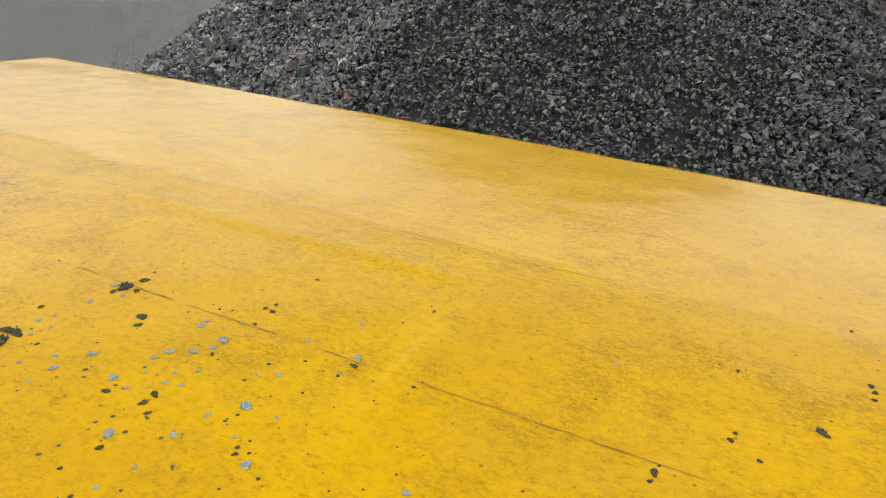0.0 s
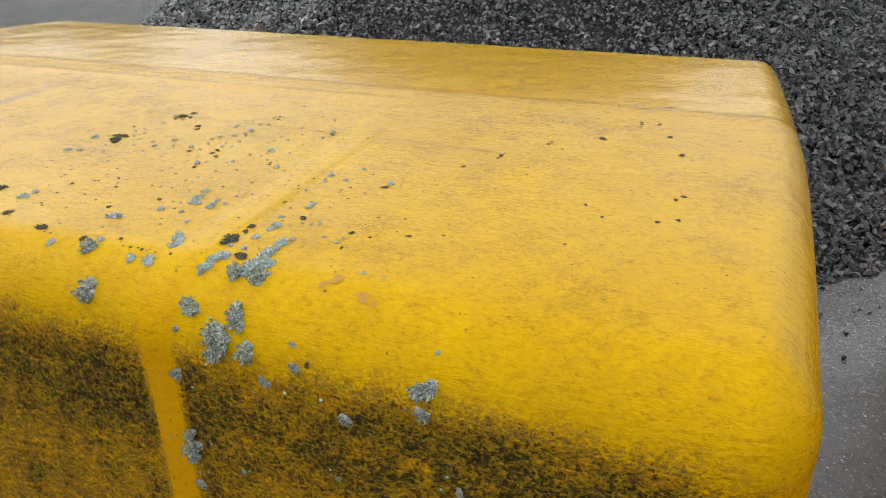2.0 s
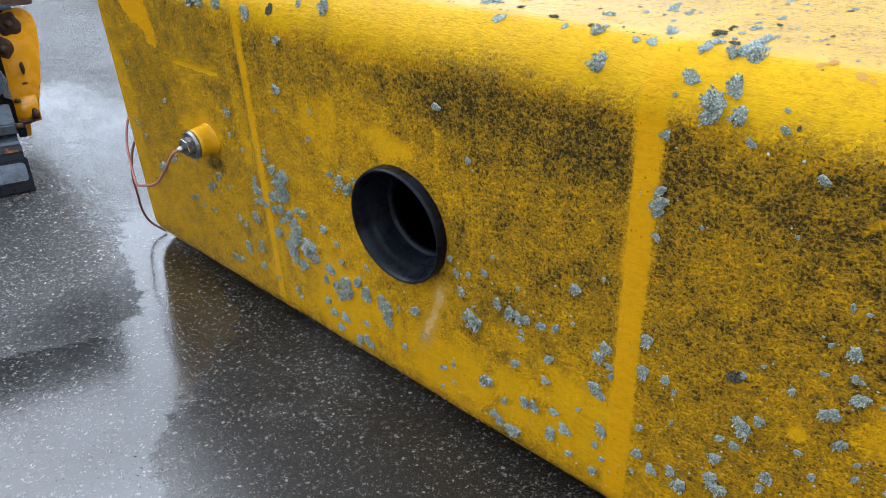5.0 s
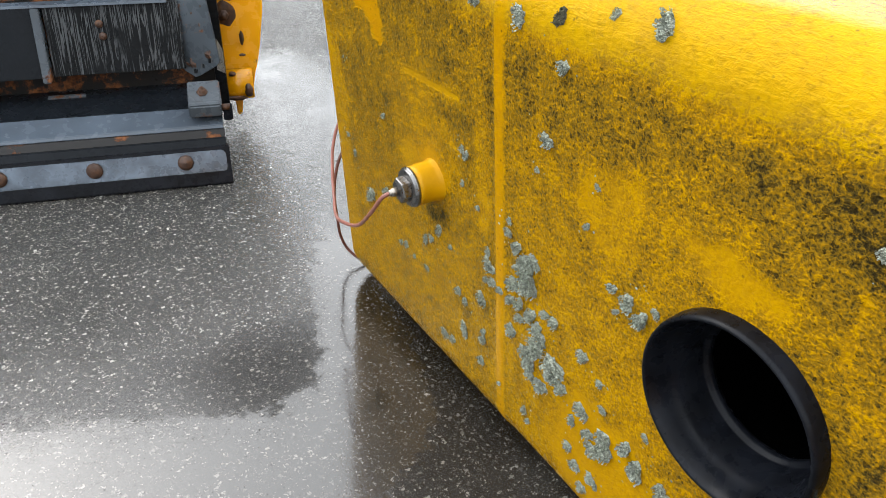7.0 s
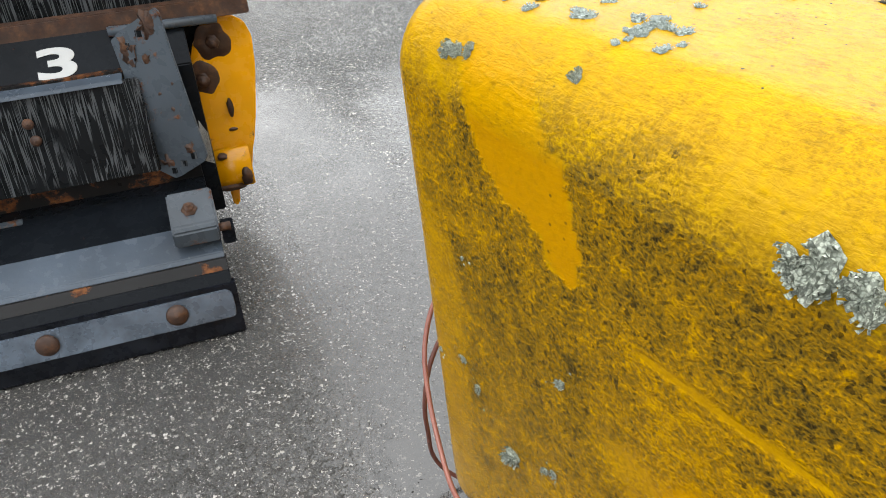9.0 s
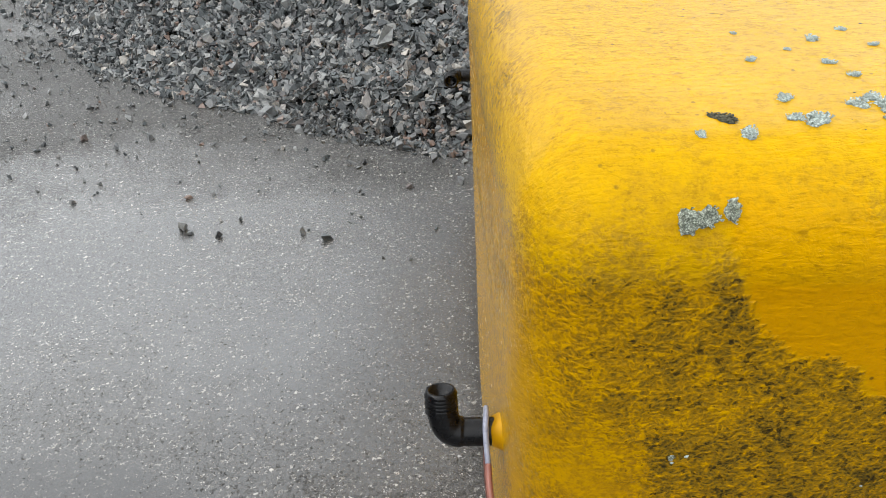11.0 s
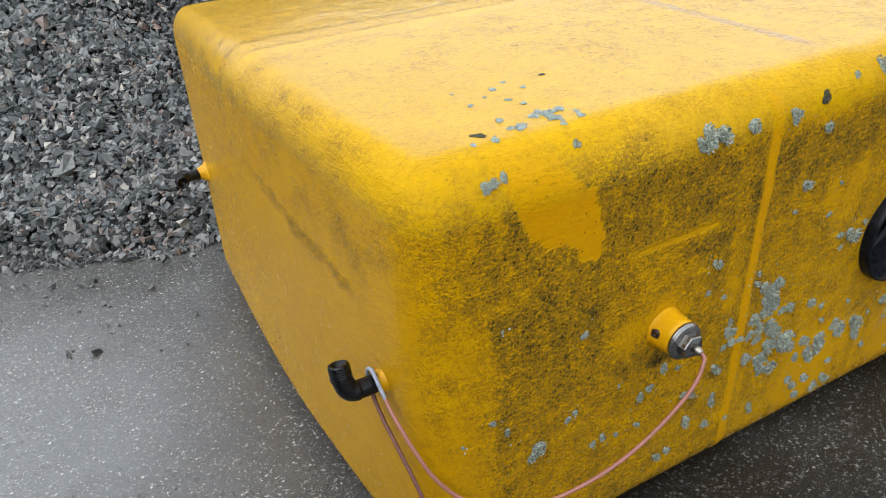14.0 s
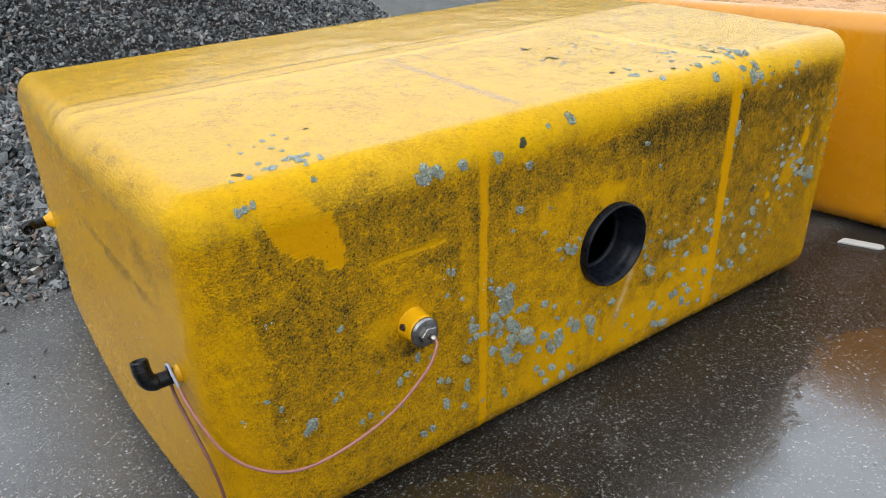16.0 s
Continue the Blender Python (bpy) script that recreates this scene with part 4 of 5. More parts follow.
def gravel_heap():
    rng = np.random.default_rng(4)
    top = tagged(new("gravel_heap"), "heap of wet grey crushed stone on the asphalt", "gravel", kind="stuff")
    g = np.linspace(-3.0, 3.0, 200)
    X, Y = np.meshgrid(g + PILE[0], g + PILE[1])
    x, y = X.ravel(), Y.ravel()
    z = heap_height(x, y, 0.05 * field(x, y, 0 * x, 1.5, 3) + 0.02 * field(x, y, 0 * x, 9, 3)) - 0.022
    i = np.arange(200 * 200).reshape(200, 200)
    f = np.stack((i[:-1, :-1], i[:-1, 1:], i[1:, 1:], i[1:, :-1]), -1).reshape(-1, 4)
    z = np.maximum(z, -0.03)
    core = new("dust_bed", from_arrays("dust_bed", np.stack((x, y, z), 1), f[(z[f] > -0.03).any(1)], MAT_FINES))
    core.parent = top
    # the slopes that can be seen, coarse at the foot and finer up the middle
    n = 190000
    a = np.where(np.arange(n) < 172000, rng.uniform(math.pi * 0.98, math.pi * 2.02, n), rng.uniform(0.0, math.pi, n))
    r = np.sqrt(rng.uniform(0.2 ** 2, 2.78 ** 2, n))
    x, y = PILE[0] + r * np.cos(a), PILE[1] + r * np.sin(a)
    b = 0.05 * field(x, y, 0 * x, 1.5, 3) + 0.02 * field(x, y, 0 * x, 9, 3)
    z = heap_height(x, y, b)
    fine = 0.8 * smoothstep(0.15, 0.75, 0.6 * field(x, y, 0 * x, 1.7, 3, 6.0) + 0.75 * smoothstep(0.15, 0.55, z) * smoothstep(1.3, 0.3, np.abs(x + 0.25)))
    size = np.exp(rng.normal(math.log(0.0228), 0.30, n)) * (1 - 0.5 * fine) * np.where(np.arange(n) < 172000, 1.0, 2.0)
    keep = (z > -0.03) & (rng.uniform(0, 1, n) > 0.15 * fine)
    x, y, z, size = x[keep], y[keep], np.maximum(z[keep], 0.0) + 0.15 * size[keep], np.clip(size[keep], 0.008, 0.09)
    fine = fine[keep] + rng.uniform(-0.25, 0.25, len(x)) > 0.30
    # east of a wavering line the same stone takes a darker tone
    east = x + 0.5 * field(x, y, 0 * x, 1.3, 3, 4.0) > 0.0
    for kind, pick, material in (("stones", ~fine & ~east, MAT_GRAVEL), ("dark_stones", ~fine & east, MAT_EAST_STONE), ("fine_stones", fine, MAT_FINE_STONE)):
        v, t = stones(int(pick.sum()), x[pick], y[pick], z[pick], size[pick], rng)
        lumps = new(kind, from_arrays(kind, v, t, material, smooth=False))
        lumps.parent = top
    # what has rolled off onto the asphalt
    n = 2600
    a = rng.uniform(math.pi * 0.95, math.pi * 2.05, n)
    r = 2.50 + np.abs(rng.exponential(0.30, n))
    x, y = PILE[0] + r * np.cos(a), PILE[1] + r * np.sin(a)
    size = np.exp(rng.normal(math.log(0.011), 0.6, n)) * np.exp(-0.4 * (r - 2.5))
    ok = ((y > 1.19) | (x < -1.02) | (x > 0.78)) & (r < 3.15)
    x, y, size = x[ok], y[ok], np.clip(size[ok], 0.005, 0.028)
    far = np.hypot(x - PILE[0], y - PILE[1])
    single = np.nonzero((size > 0.015) & (far > 2.58) & (x < 0.5))[0][:70]
    for k in single:
        v, t = stones(1, np.zeros(1), np.zeros(1), np.zeros(1), size[k:k + 1], rng)
        ob = new("stone", from_arrays("stone", v, t, MAT_GRAVEL, smooth=False))
        ob.matrix_world = pose(x[k], y[k], -v[:, 2].min() - 0.001)
        tagged(ob, "broken grey stone lying loose on the wet asphalt", "stone", "loose stones by the heap")
    rest = np.setdiff1d(np.arange(len(x)), single)
    x, y, size = x[rest], y[rest], size[rest]
    v, t = stones(len(x), x, y, 0.2 * size, size, rng)
    tagged(new("loose_stones", from_arrays("loose_stones", v, t, MAT_GRAVEL, smooth=False)), "loose grey stones strewn on the wet asphalt", "gravel", kind="stuff")


gravel_heap()


# ---- the plough ----
def bolt_head(r, h, dome=True, sides=24):
    bm = bmesh.new()
    if dome:
        lathe(bm, [(0.0, r), (h * 0.25, r * 1.02), (h * 0.6, r * 0.86), (h * 0.9, r * 0.5), (h, 0.0005)], sides)
    else:
        lathe(bm, [(0.0, 0.0005), (0.0, r * 1.5), (h * 0.15, r * 1.5), (h * 0.15, r), (h * 0.85, r), (h, r * 0.85), (h, r * 0.5), (h * 1.5, r * 0.48), (h * 1.5, 0.0005)], 6 if sides == 6 else sides)
    return bm


def plough():
    top = thing("snow_plough", pose(-1.450, -0.169, 0.0, 0, 0, -105.7), "black steel snow plough with rusty bolts and a painted number 3", "plough")
    far = 1.15
    part("wear_rubber", prism([(0.010, 0.0), (0.012, 0.004), (-0.012, 0.082), (-0.026, 0.082), (-0.006, 0.0)], -0.095, far, 0.001), MAT_RUBBER, top, "black rubber wear strip on the ground", False)
    bm = plate([(-0.082, 0.0), (far, 0.0), (far, 0.047), (-0.078, 0.047), (-0.085, 0.042), (-0.087, 0.034), (-0.087, 0.010), (-0.085, 0.003)], 0.007, 0.0012)
    bmesh.ops.transform(bm, matrix=Matrix.Translation((0, 0.0075, 0.031)) @ Matrix.Rotation(radians(16), 4, "X"), verts=bm.verts[:])
    part("clamp_bar", bm, MAT_BAR, top, "scuffed grey steel clamp bar", smooth=False)
    for i in range(6):
        bm = bolt_head(0.0165, 0.011)
        bmesh.ops.transform(bm, matrix=Matrix.Translation((0.187 * i, 0.002, 0.056)) @ Matrix.Rotation(radians(16), 4, "X"), verts=bm.verts[:])
        part("bolt", bm, MAT_RUST, top, "rusty domed bolt head")
    part("lower_blade", prism([(-0.014, 0.080), (-0.030, 0.095), (-0.040, 0.098), (-0.060, 0.060), (-0.040, 0.050)], -0.090, far, 0.002), MAT_BLACK, top, smooth=False)
    part("rusty_lip", prism([(-0.030, 0.0955), (-0.048, 0.1095), (-0.062, 0.108), (-0.050, 0.090)], -0.090, far, 0.0015), MAT_RUSTED, top, "rusty steel lip", smooth=False)
    part("ledge", prism([(-0.047, 0.110), (-0.054, 0.1165), (-0.118, 0.136), (-0.120, 0.128), (-0.062, 0.106)], -0.088, far, 0.0015), MAT_LEDGE, top, "wet grey steel ledge", smooth=False)
    part("trough", prism([(-0.118, 0.1345), (-0.215, 0.150), (-0.250, 0.152), (-0.250, 0.140), (-0.120, 0.120)], -0.080, far, 0.001), MAT_BLACK, top, smooth=False)
    # the rusty back of the recess; the cavity's shade is in its dark colour
    part("back_sheet", prism([(-0.250, 0.06), (-0.250, 0.36), (-0.262, 0.36), (-0.262, 0.06)], -0.080, far, 0.001), MAT_RUSTED, top, "rust-stained back sheet, darkened for the shade of the recess", smooth=False)
    part("splash_plate", prism([(-0.196, 0.204), (-0.234, 0.349), (-0.242, 0.349), (-0.206, 0.202)], -0.020, 0.262, 0.0015), MAT_STREAK, top, "black plate with pale vertical drip runs", smooth=False)
    part("side_panel", prism([(-0.186, 0.204), (-0.226, 0.349), (-0.236, 0.349), (-0.196, 0.202)], 0.285, far, 0.0015), MAT_BLACK, top, smooth=False)
    bm = plate([(0.0, 0.0), (0.018, 0.0), (0.018, 0.158), (0.0, 0.158)], 0.03, 0.002)
    bmesh.ops.transform(bm, matrix=Matrix.Translation((0.266, -0.176, 0.196)) @ Matrix.Rotation(radians(15), 4, "X"), verts=bm.verts[:])
    part("rib", bm, MAT_GREY, top, "rust-streaked steel rib", smooth=False)
    part("shelf_edge", prism([(-0.226, 0.347), (-0.230, 0.3525), (-0.252, 0.3565), (-0.254, 0.349)], 0.002, far, 0.001), MAT_LEDGE, top, smooth=False)
    part("number_panel", prism([(-0.250, 0.352), (-0.322, 0.408), (-0.328, 0.402), (-0.256, 0.346)], 0.000, far, 0.001), MAT_BLACK, top, "black panel with a white painted 3", smooth=False)
    part("rusty_bar", prism([(-0.318, 0.400), (-0.320, 0.430), (-0.336, 0.432), (-0.336, 0.400)], -0.215, far, 0.0015), MAT_RUST, top, "rusty flat bar", smooth=False)
    part("upper_sheet", prism([(-0.338, 0.40), (-0.349, 0.88), (-0.359, 0.88), (-0.350, 0.40)], -0.212, far, 0.0015), MAT_STREAK, top, "black wet sheet", smooth=False)
    part("rear_frame", prism([(-0.355, 0.03), (-0.355, 0.52), (-0.72, 0.52), (-0.72, 0.03)], -0.02, far, 0.01), MAT_BLACK, top, smooth=False)
    part("upper_frame", prism([(-0.362, 0.50), (-0.362, 0.90), (-0.70, 0.90), (-0.70, 0.50)], -0.250, far, 0.012), MAT_BLACK, top, smooth=False)
    part("end_plate", prism([(-0.262, 0.07), (-0.262, 0.35), (-0.330, 0.405), (-0.352, 0.405), (-0.352, 0.07)], -0.105, -0.022, 0.002), MAT_BLACK, top, smooth=False)
    part("cross_rod", tube(bmesh.new(), [(0.01, -0.305, 0.405), (-0.16, -0.322, 0.398)], 0.008, 12), MAT_GREY, top)

    part("bracket_plate", prism([(-0.392, 0.12), (-0.392, 0.41), (-0.402, 0.41), (-0.402, 0.12)], -0.165, -0.020, 0.002), MAT_BLACK, top, smooth=False)

    # the punched gusset
    bm = plate([(0.012, 0.232), (-0.008, 0.016), (-0.034, 0.000), (-0.046, 0.004), (-0.092, 0.028), (-0.098, 0.036), (-0.080, 0.215), (-0.076, 0.270), (-0.070, 0.276), (-0.008, 0.246)], 0.006, 0.001)
    gusset_at = Matrix.Translation((-0.006, -0.222, 0.176)) @ Matrix.Rotation(radians(8), 4, "X") @ Matrix.Rotation(radians(-24), 4, "Z")
    bmesh.ops.transform(bm, matrix=gusset_at, verts=bm.verts[:])
    gusset = part("gusset", bm, MAT_GREY, top, "grey gusset plate with square holes and rust", smooth=False)
    # holes are not cut: thin black squares give their dark depth by colour
    for hx, hz in ((-0.036, 0.014), (-0.056, 0.026), (-0.076, 0.038), (-0.012, 0.222), (-0.036, 0.240)):
        bm = bmesh.new()
        bmesh.ops.create_cube(bm, size=1, matrix=gusset_at @ Matrix.Translation((hx, 0.0, hz)) @ Matrix.Diagonal((0.010, 0.0014, 0.010, 1)))
        part("square_hole", bm, MAT_STREAK, gusset, smooth=False)

    for hx, hz, w, h in ((-0.052, 0.252, 0.013, 0.022), (-0.016, 0.206, 0.012, 0.016), (-0.006, 0.226, 0.008, 0.012), (-0.040, 0.200, 0.006, 0.008), (-0.074, 0.052, 0.010, 0.010), (-0.030, 0.030, 0.010, 0.012), (-0.008, 0.105, 0.006, 0.022), (-0.060, 0.120, 0.003, 0.004), (-0.070, 0.160, 0.003, 0.003), (-0.045, 0.145, 0.003, 0.003)):
        bm = lathe(bmesh.new(), [(0.0, 1.0), (0.0005, 0.97), (0.0007, 0.002)], 32, gusset_at @ Matrix.Translation((hx, 0.0, hz)) @ Matrix.Diagonal((w, 1, h, 1)))
        for v in bm.verts:
            v.co.x += 0.7 * w * noise.fractal(v.co * 120, 1.0, 2.0, 3)
            v.co.z += 0.7 * h * noise.fractal(v.co * 120 + Vector((3, 1, 2)), 1.0, 2.0, 3)
        part("rust_patch", bm, MAT_RUST, gusset)

    # the yellow hook bracket
    bm = plate([(-0.097, 0.280), (-0.112, 0.340), (-0.128, 0.372), (-0.150, 0.386), (-0.182, 0.386), (-0.205, 0.372), (-0.216, 0.345), (-0.216, 0.290), (-0.206, 0.200), (-0.197, 0.150), (-0.193, 0.140), (-0.187, 0.100), (-0.170, 0.074), (-0.158, 0.070), (-0.155, 0.030), (-0.143, 0.028), (-0.139, 0.066), (-0.108, 0.080), (-0.106, 0.140), (-0.108, 0.220)], 0.014, 0.003)
    for v in bm.verts:
        v.co.x += 0.07 * (0.36 - v.co.z)
    bmesh.ops.transform(bm, matrix=Matrix.Translation((0, -0.335, 0)) @ Matrix.Rotation(radians(6), 4, "X"), verts=bm.verts[:])
    hook = part("hook_bracket", bm, MAT_HOOK, top, "yellow hook bracket with chipped paint and rust", smooth=False)
    for u, z in ((-0.146, 0.345), (-0.116, 0.282)):
        bm = bolt_head(0.0125, 0.014, False, 6)
        bmesh.ops.transform(bm, matrix=Matrix.Translation((u, -0.335 - 0.1 * z, z)), verts=bm.verts[:])
        part("bolt", bm, MAT_RUST, hook, "rusty hexagonal nut")
        bm = lathe(bmesh.new(), [(0.0, 0.001), (0.0022, 0.002), (0.0022, 0.027), (0.0, 0.031)], 28, Matrix.Translation((u, -0.335 - 0.1 * z, z)))
        for v in bm.verts:
            v.co.x += 0.010 * noise.noise(v.co * 45)
            v.co.z += 0.010 * noise.noise(v.co * 45 + Vector((3, 1, 2)))
        part("rust_patch", bm, MAT_RUST, hook)
    # the curled foot of the bracket, and rust worn through it
    bm = prism([(-0.348, 0.150), (-0.338, 0.146), (-0.322, 0.128), (-0.314, 0.100), (-0.318, 0.078), (-0.325, 0.078), (-0.322, 0.100), (-0.330, 0.124), (-0.344, 0.138), (-0.350, 0.140)], -0.168, -0.094, 0.002, 6)
    part("curled_foot", bm, MAT_HOOK, hook)
    for u, nn, z, w, h in ((-0.118, -0.3255, 0.140, 0.010, 0.005), (-0.155, -0.3110, 0.100, 0.012, 0.018), (-0.125, -0.3120, 0.082, 0.030, 0.006), (-0.152, -0.3490, 0.225, 0.006, 0.020), (-0.150, -0.3540, 0.180, 0.010, 0.004)):
        bm = lathe(bmesh.new(), [(-0.012, 0.9), (0.0015, 0.85), (0.0020, 0.002)], 18, Matrix.Translation((u, nn, z)) @ Matrix.Diagonal((w, 1, h, 1)))
        for v in bm.verts:
            v.co.x += 0.4 * w * noise.noise(v.co * 90)
            v.co.z += 0.4 * h * noise.noise(v.co * 90 + Vector((3, 1, 2)))
        part("rust_patch", bm, MAT_RUST, hook)
    bm = plate([(-0.086, 0.175), (-0.104, 0.165), (-0.104, 0.225), (-0.094, 0.250)], 0.003)
    bmesh.ops.translate(bm, vec=(0, -0.262, 0), verts=bm.verts[:])
    part("pale_tag", bm, MAT_WHITE, top, "worn pale patch of sticker", smooth=False)

    # the clip with its nut
    part("clip", prism([(-0.058, 0.134), (-0.058, 0.160), (-0.066, 0.168), (-0.124, 0.196), (-0.130, 0.192), (-0.130, 0.140)], -0.090, -0.020, 0.003), MAT_GREY, top, "grey steel clip block", smooth=False)
    bm = bolt_head(0.0085, 0.010, False, 6)
    bmesh.ops.transform(bm, matrix=Matrix.Translation((-0.052, -0.092, 0.181)) @ Matrix.Rotation(radians(62), 4, "X"), verts=bm.verts[:])
    part("nut", bm, MAT_RUST, top, "rusty nut on a washer")
    part("end_pin", tube(bmesh.new(), [(-0.088, -0.072, 0.150), (-0.108, -0.072, 0.150)], 0.007, 12), MAT_RUST, top)
    bm = prism([(-0.066, 0.120), (-0.066, 0.142), (-0.098, 0.150), (-0.098, 0.120)], -0.112, -0.092, 0.002)
    part("end_stop", bm, MAT_RUBBER, top, smooth=False)

    # two rivets on the splash plate and a slot below
    for u, nn, z in ((0.151, -0.2215, 0.309), (0.147, -0.2145, 0.283)):
        bm = bolt_head(0.0085, 0.006)
        bmesh.ops.transform(bm, matrix=Matrix.Translation((u, nn, z)) @ Matrix.Rotation(radians(14), 4, "X"), verts=bm.verts[:])
        part("rivet", bm, MAT_RUST, top)
    part("slot_frame", prism([(-0.205, 0.1485), (-0.205, 0.1525), (-0.216, 0.155), (-0.216, 0.150)], 0.21, 0.29, 0.001), MAT_GREY, top, smooth=False)

    # the painted number
    txt = bpy.data.curves.new("painted_number", "FONT")
    txt.body, txt.size, txt.extrude, txt.offset, txt.align_x, txt.align_y = "3", 0.075, 0.0006, 0.0022, "CENTER", "CENTER"
    tmp = new("painted_number", txt)
    me = bpy.data.meshes.new_from_object(tmp.evaluated_get(bpy.context.evaluated_depsgraph_get()))
    bpy.data.objects.remove(tmp)
    me.name = "painted_number"
    me.materials.clear()
    me.materials.append(MAT_WHITE)
    me.transform(Matrix.Translation((0.092, -0.277, 0.3741)) @ Matrix.Rotation(radians(180), 4, "Z") @ Matrix.Rotation(radians(37.9), 4, "X") @ Matrix.Diagonal((1.85, 1.0, 1, 1)))
    ob = new("painted_number", me)
    ob.parent = top
    ob["label"] = "white painted numeral 3"


plough()


# ---- a white strip on the ground ----
def white_strip():
    bm = bmesh.new()
    f = bm.faces.new([bm.verts.new((x, y, 0)) for x, y in ((-0.062, -0.018), (0.048, -0.020), (0.062, -0.006), (0.056, 0.016), (-0.050, 0.021))])
    r = bmesh.ops.extrude_face_region(bm, geom=[f])
    bmesh.ops.translate(bm, verts=[v for v in r["geom"] if isinstance(v, bmesh.types.BMVert)], vec=(0, 0, 0.004))
    bmesh.ops.recalc_face_normals(bm, faces=bm.faces[:])
    ob = new("plastic_strip", mesh_of("plastic_strip", bm, MAT_WHITE, False))
    ob.matrix_world = pose(0.992, -0.026, 0.001, 0, 0, -72)
    tagged(ob, "flat white plastic strip lying on wet asphalt", "strip")


white_strip()


# ---- lichen on the tank: x, way up the skin, width in millimetres ----
FRONT_A = [
    (-0.925, -0.102, 6), (-0.885, -0.084, 10), (-0.87, 0.047, 5), (-0.865, -0.109, 12), (-0.828, -0.174, 18), (-0.818, -0.164, 24), (-0.773, -0.138, 11), (-0.762, -0.131, 10),
    (-0.753, -0.008, 12), (-0.729, -0.207, 11), (-0.712, -0.203, 12), (-0.69, -0.12, 6), (-0.688, -0.211, 9), (-0.651, -0.211, 12), (-0.65, -0.16, 15), (-0.634, -0.151, 14),
    (-0.611, -0.126, 18), (-0.605, -0.302, 17), (-0.585, -0.299, 15), (-0.583, -0.139, 9), (-0.564, -0.199, 16), (-0.553, -0.254, 18), (-0.551, -0.264, 16), (-0.547, -0.206, 14),
    (-0.545, -0.026, 10), (-0.542, 0.021, 11), (-0.533, 0.016, 13), (-0.512, -0.045, 9), (-0.51, -0.284, 18), (-0.506, -0.175, 20), (-0.504, -0.241, 18), (-0.503, -0.229, 11),
]
FRONT_B = [
    (-0.496, -0.14, 13), (-0.491, -0.113, 19), (-0.49, -0.096, 13), (-0.466, -0.291, 9), (-0.464, -0.137, 13), (-0.447, -0.047, 14), (-0.446, -0.031, 10), (-0.442, -0.185, 23),
    (-0.433, 0.199, 19), (-0.431, -0.059, 18), (-0.425, -0.134, 19), (-0.425, -0.156, 17), (-0.415, -0.071, 24), (-0.412, -0.296, 15), (-0.411, -0.091, 35), (-0.406, -0.208, 32),
    (-0.405, -0.309, 11), (-0.403, -0.1, 22), (-0.402, -0.225, 21), (-0.397, 0.052, 9), (-0.393, -0.18, 29), (-0.391, -0.152, 25), (-0.383, 0.09, 19), (-0.378, -0.12, 16),
    (-0.363, 0.168, 17), (-0.359, -0.198, 20), (-0.325, -0.281, 17), (-0.321, -0.235, 16), (-0.318, 0.024, 10), (-0.31, -0.132, 18), (-0.31, -0.299, 17), (-0.306, -0.208, 22),
]
FRONT_C = [
    (-0.306, 0.071, 8), (-0.297, -0.325, 17), (-0.293, -0.233, 20), (-0.282, -0.15, 12), (-0.277, -0.024, 13), (-0.274, -0.303, 8), (-0.273, -0.18, 12), (-0.269, -0.047, 9),
    (-0.268, -0.217, 24), (-0.266, -0.24, 22), (-0.255, -0.028, 20), (-0.25, -0.33, 22), (-0.238, -0.038, 22), (-0.236, -0.203, 21), (-0.226, -0.283, 14), (-0.223, -0.226, 17),
    (-0.221, -0.325, 18), (-0.22, -0.019, 11), (-0.212, -0.167, 11), (-0.184, -0.214, 17), (-0.173, -0.227, 30), (-0.171, -0.248, 25), (-0.145, -0.215, 9), (-0.138, -0.286, 13),
    (-0.109, -0.203, 18), (-0.093, -0.244, 8), (-0.059, -0.323, 8), (-0.054, -0.284, 13), (-0.045, 0.135, 14), (-0.034, -0.267, 9), (-0.034, -0.304, 8), (-0.032, -0.08, 11),
]
FRONT_D = [
    (-0.024, -0.096, 7), (-0.02, -0.101, 10), (-0.012, -0.126, 15), (0.001, -0.093, 10), (0.005, 0.076, 10), (0.007, -0.166, 32), (0.009, -0.142, 6), (0.029, -0.079, 13),
    (0.03, -0.263, 24), (0.043, -0.318, 16), (0.043, -0.049, 7), (0.052, -0.118, 16), (0.054, -0.324, 18), (0.063, -0.283, 12), (0.073, -0.124, 20), (0.079, -0.329, 26),
    (0.082, -0.204, 15), (0.085, -0.08, 7), (0.087, -0.126, 20), (0.091, -0.157, 11), (0.091, -0.146, 9), (0.099, -0.263, 18), (0.099, -0.123, 15), (0.115, -0.262, 18),
    (0.123, -0.122, 15), (0.132, -0.207, 14), (0.136, -0.169, 16), (0.144, -0.294, 22), (0.145, -0.115, 14), (0.147, -0.253, 15), (0.165, -0.274, 20), (0.169, -0.097, 7),
]
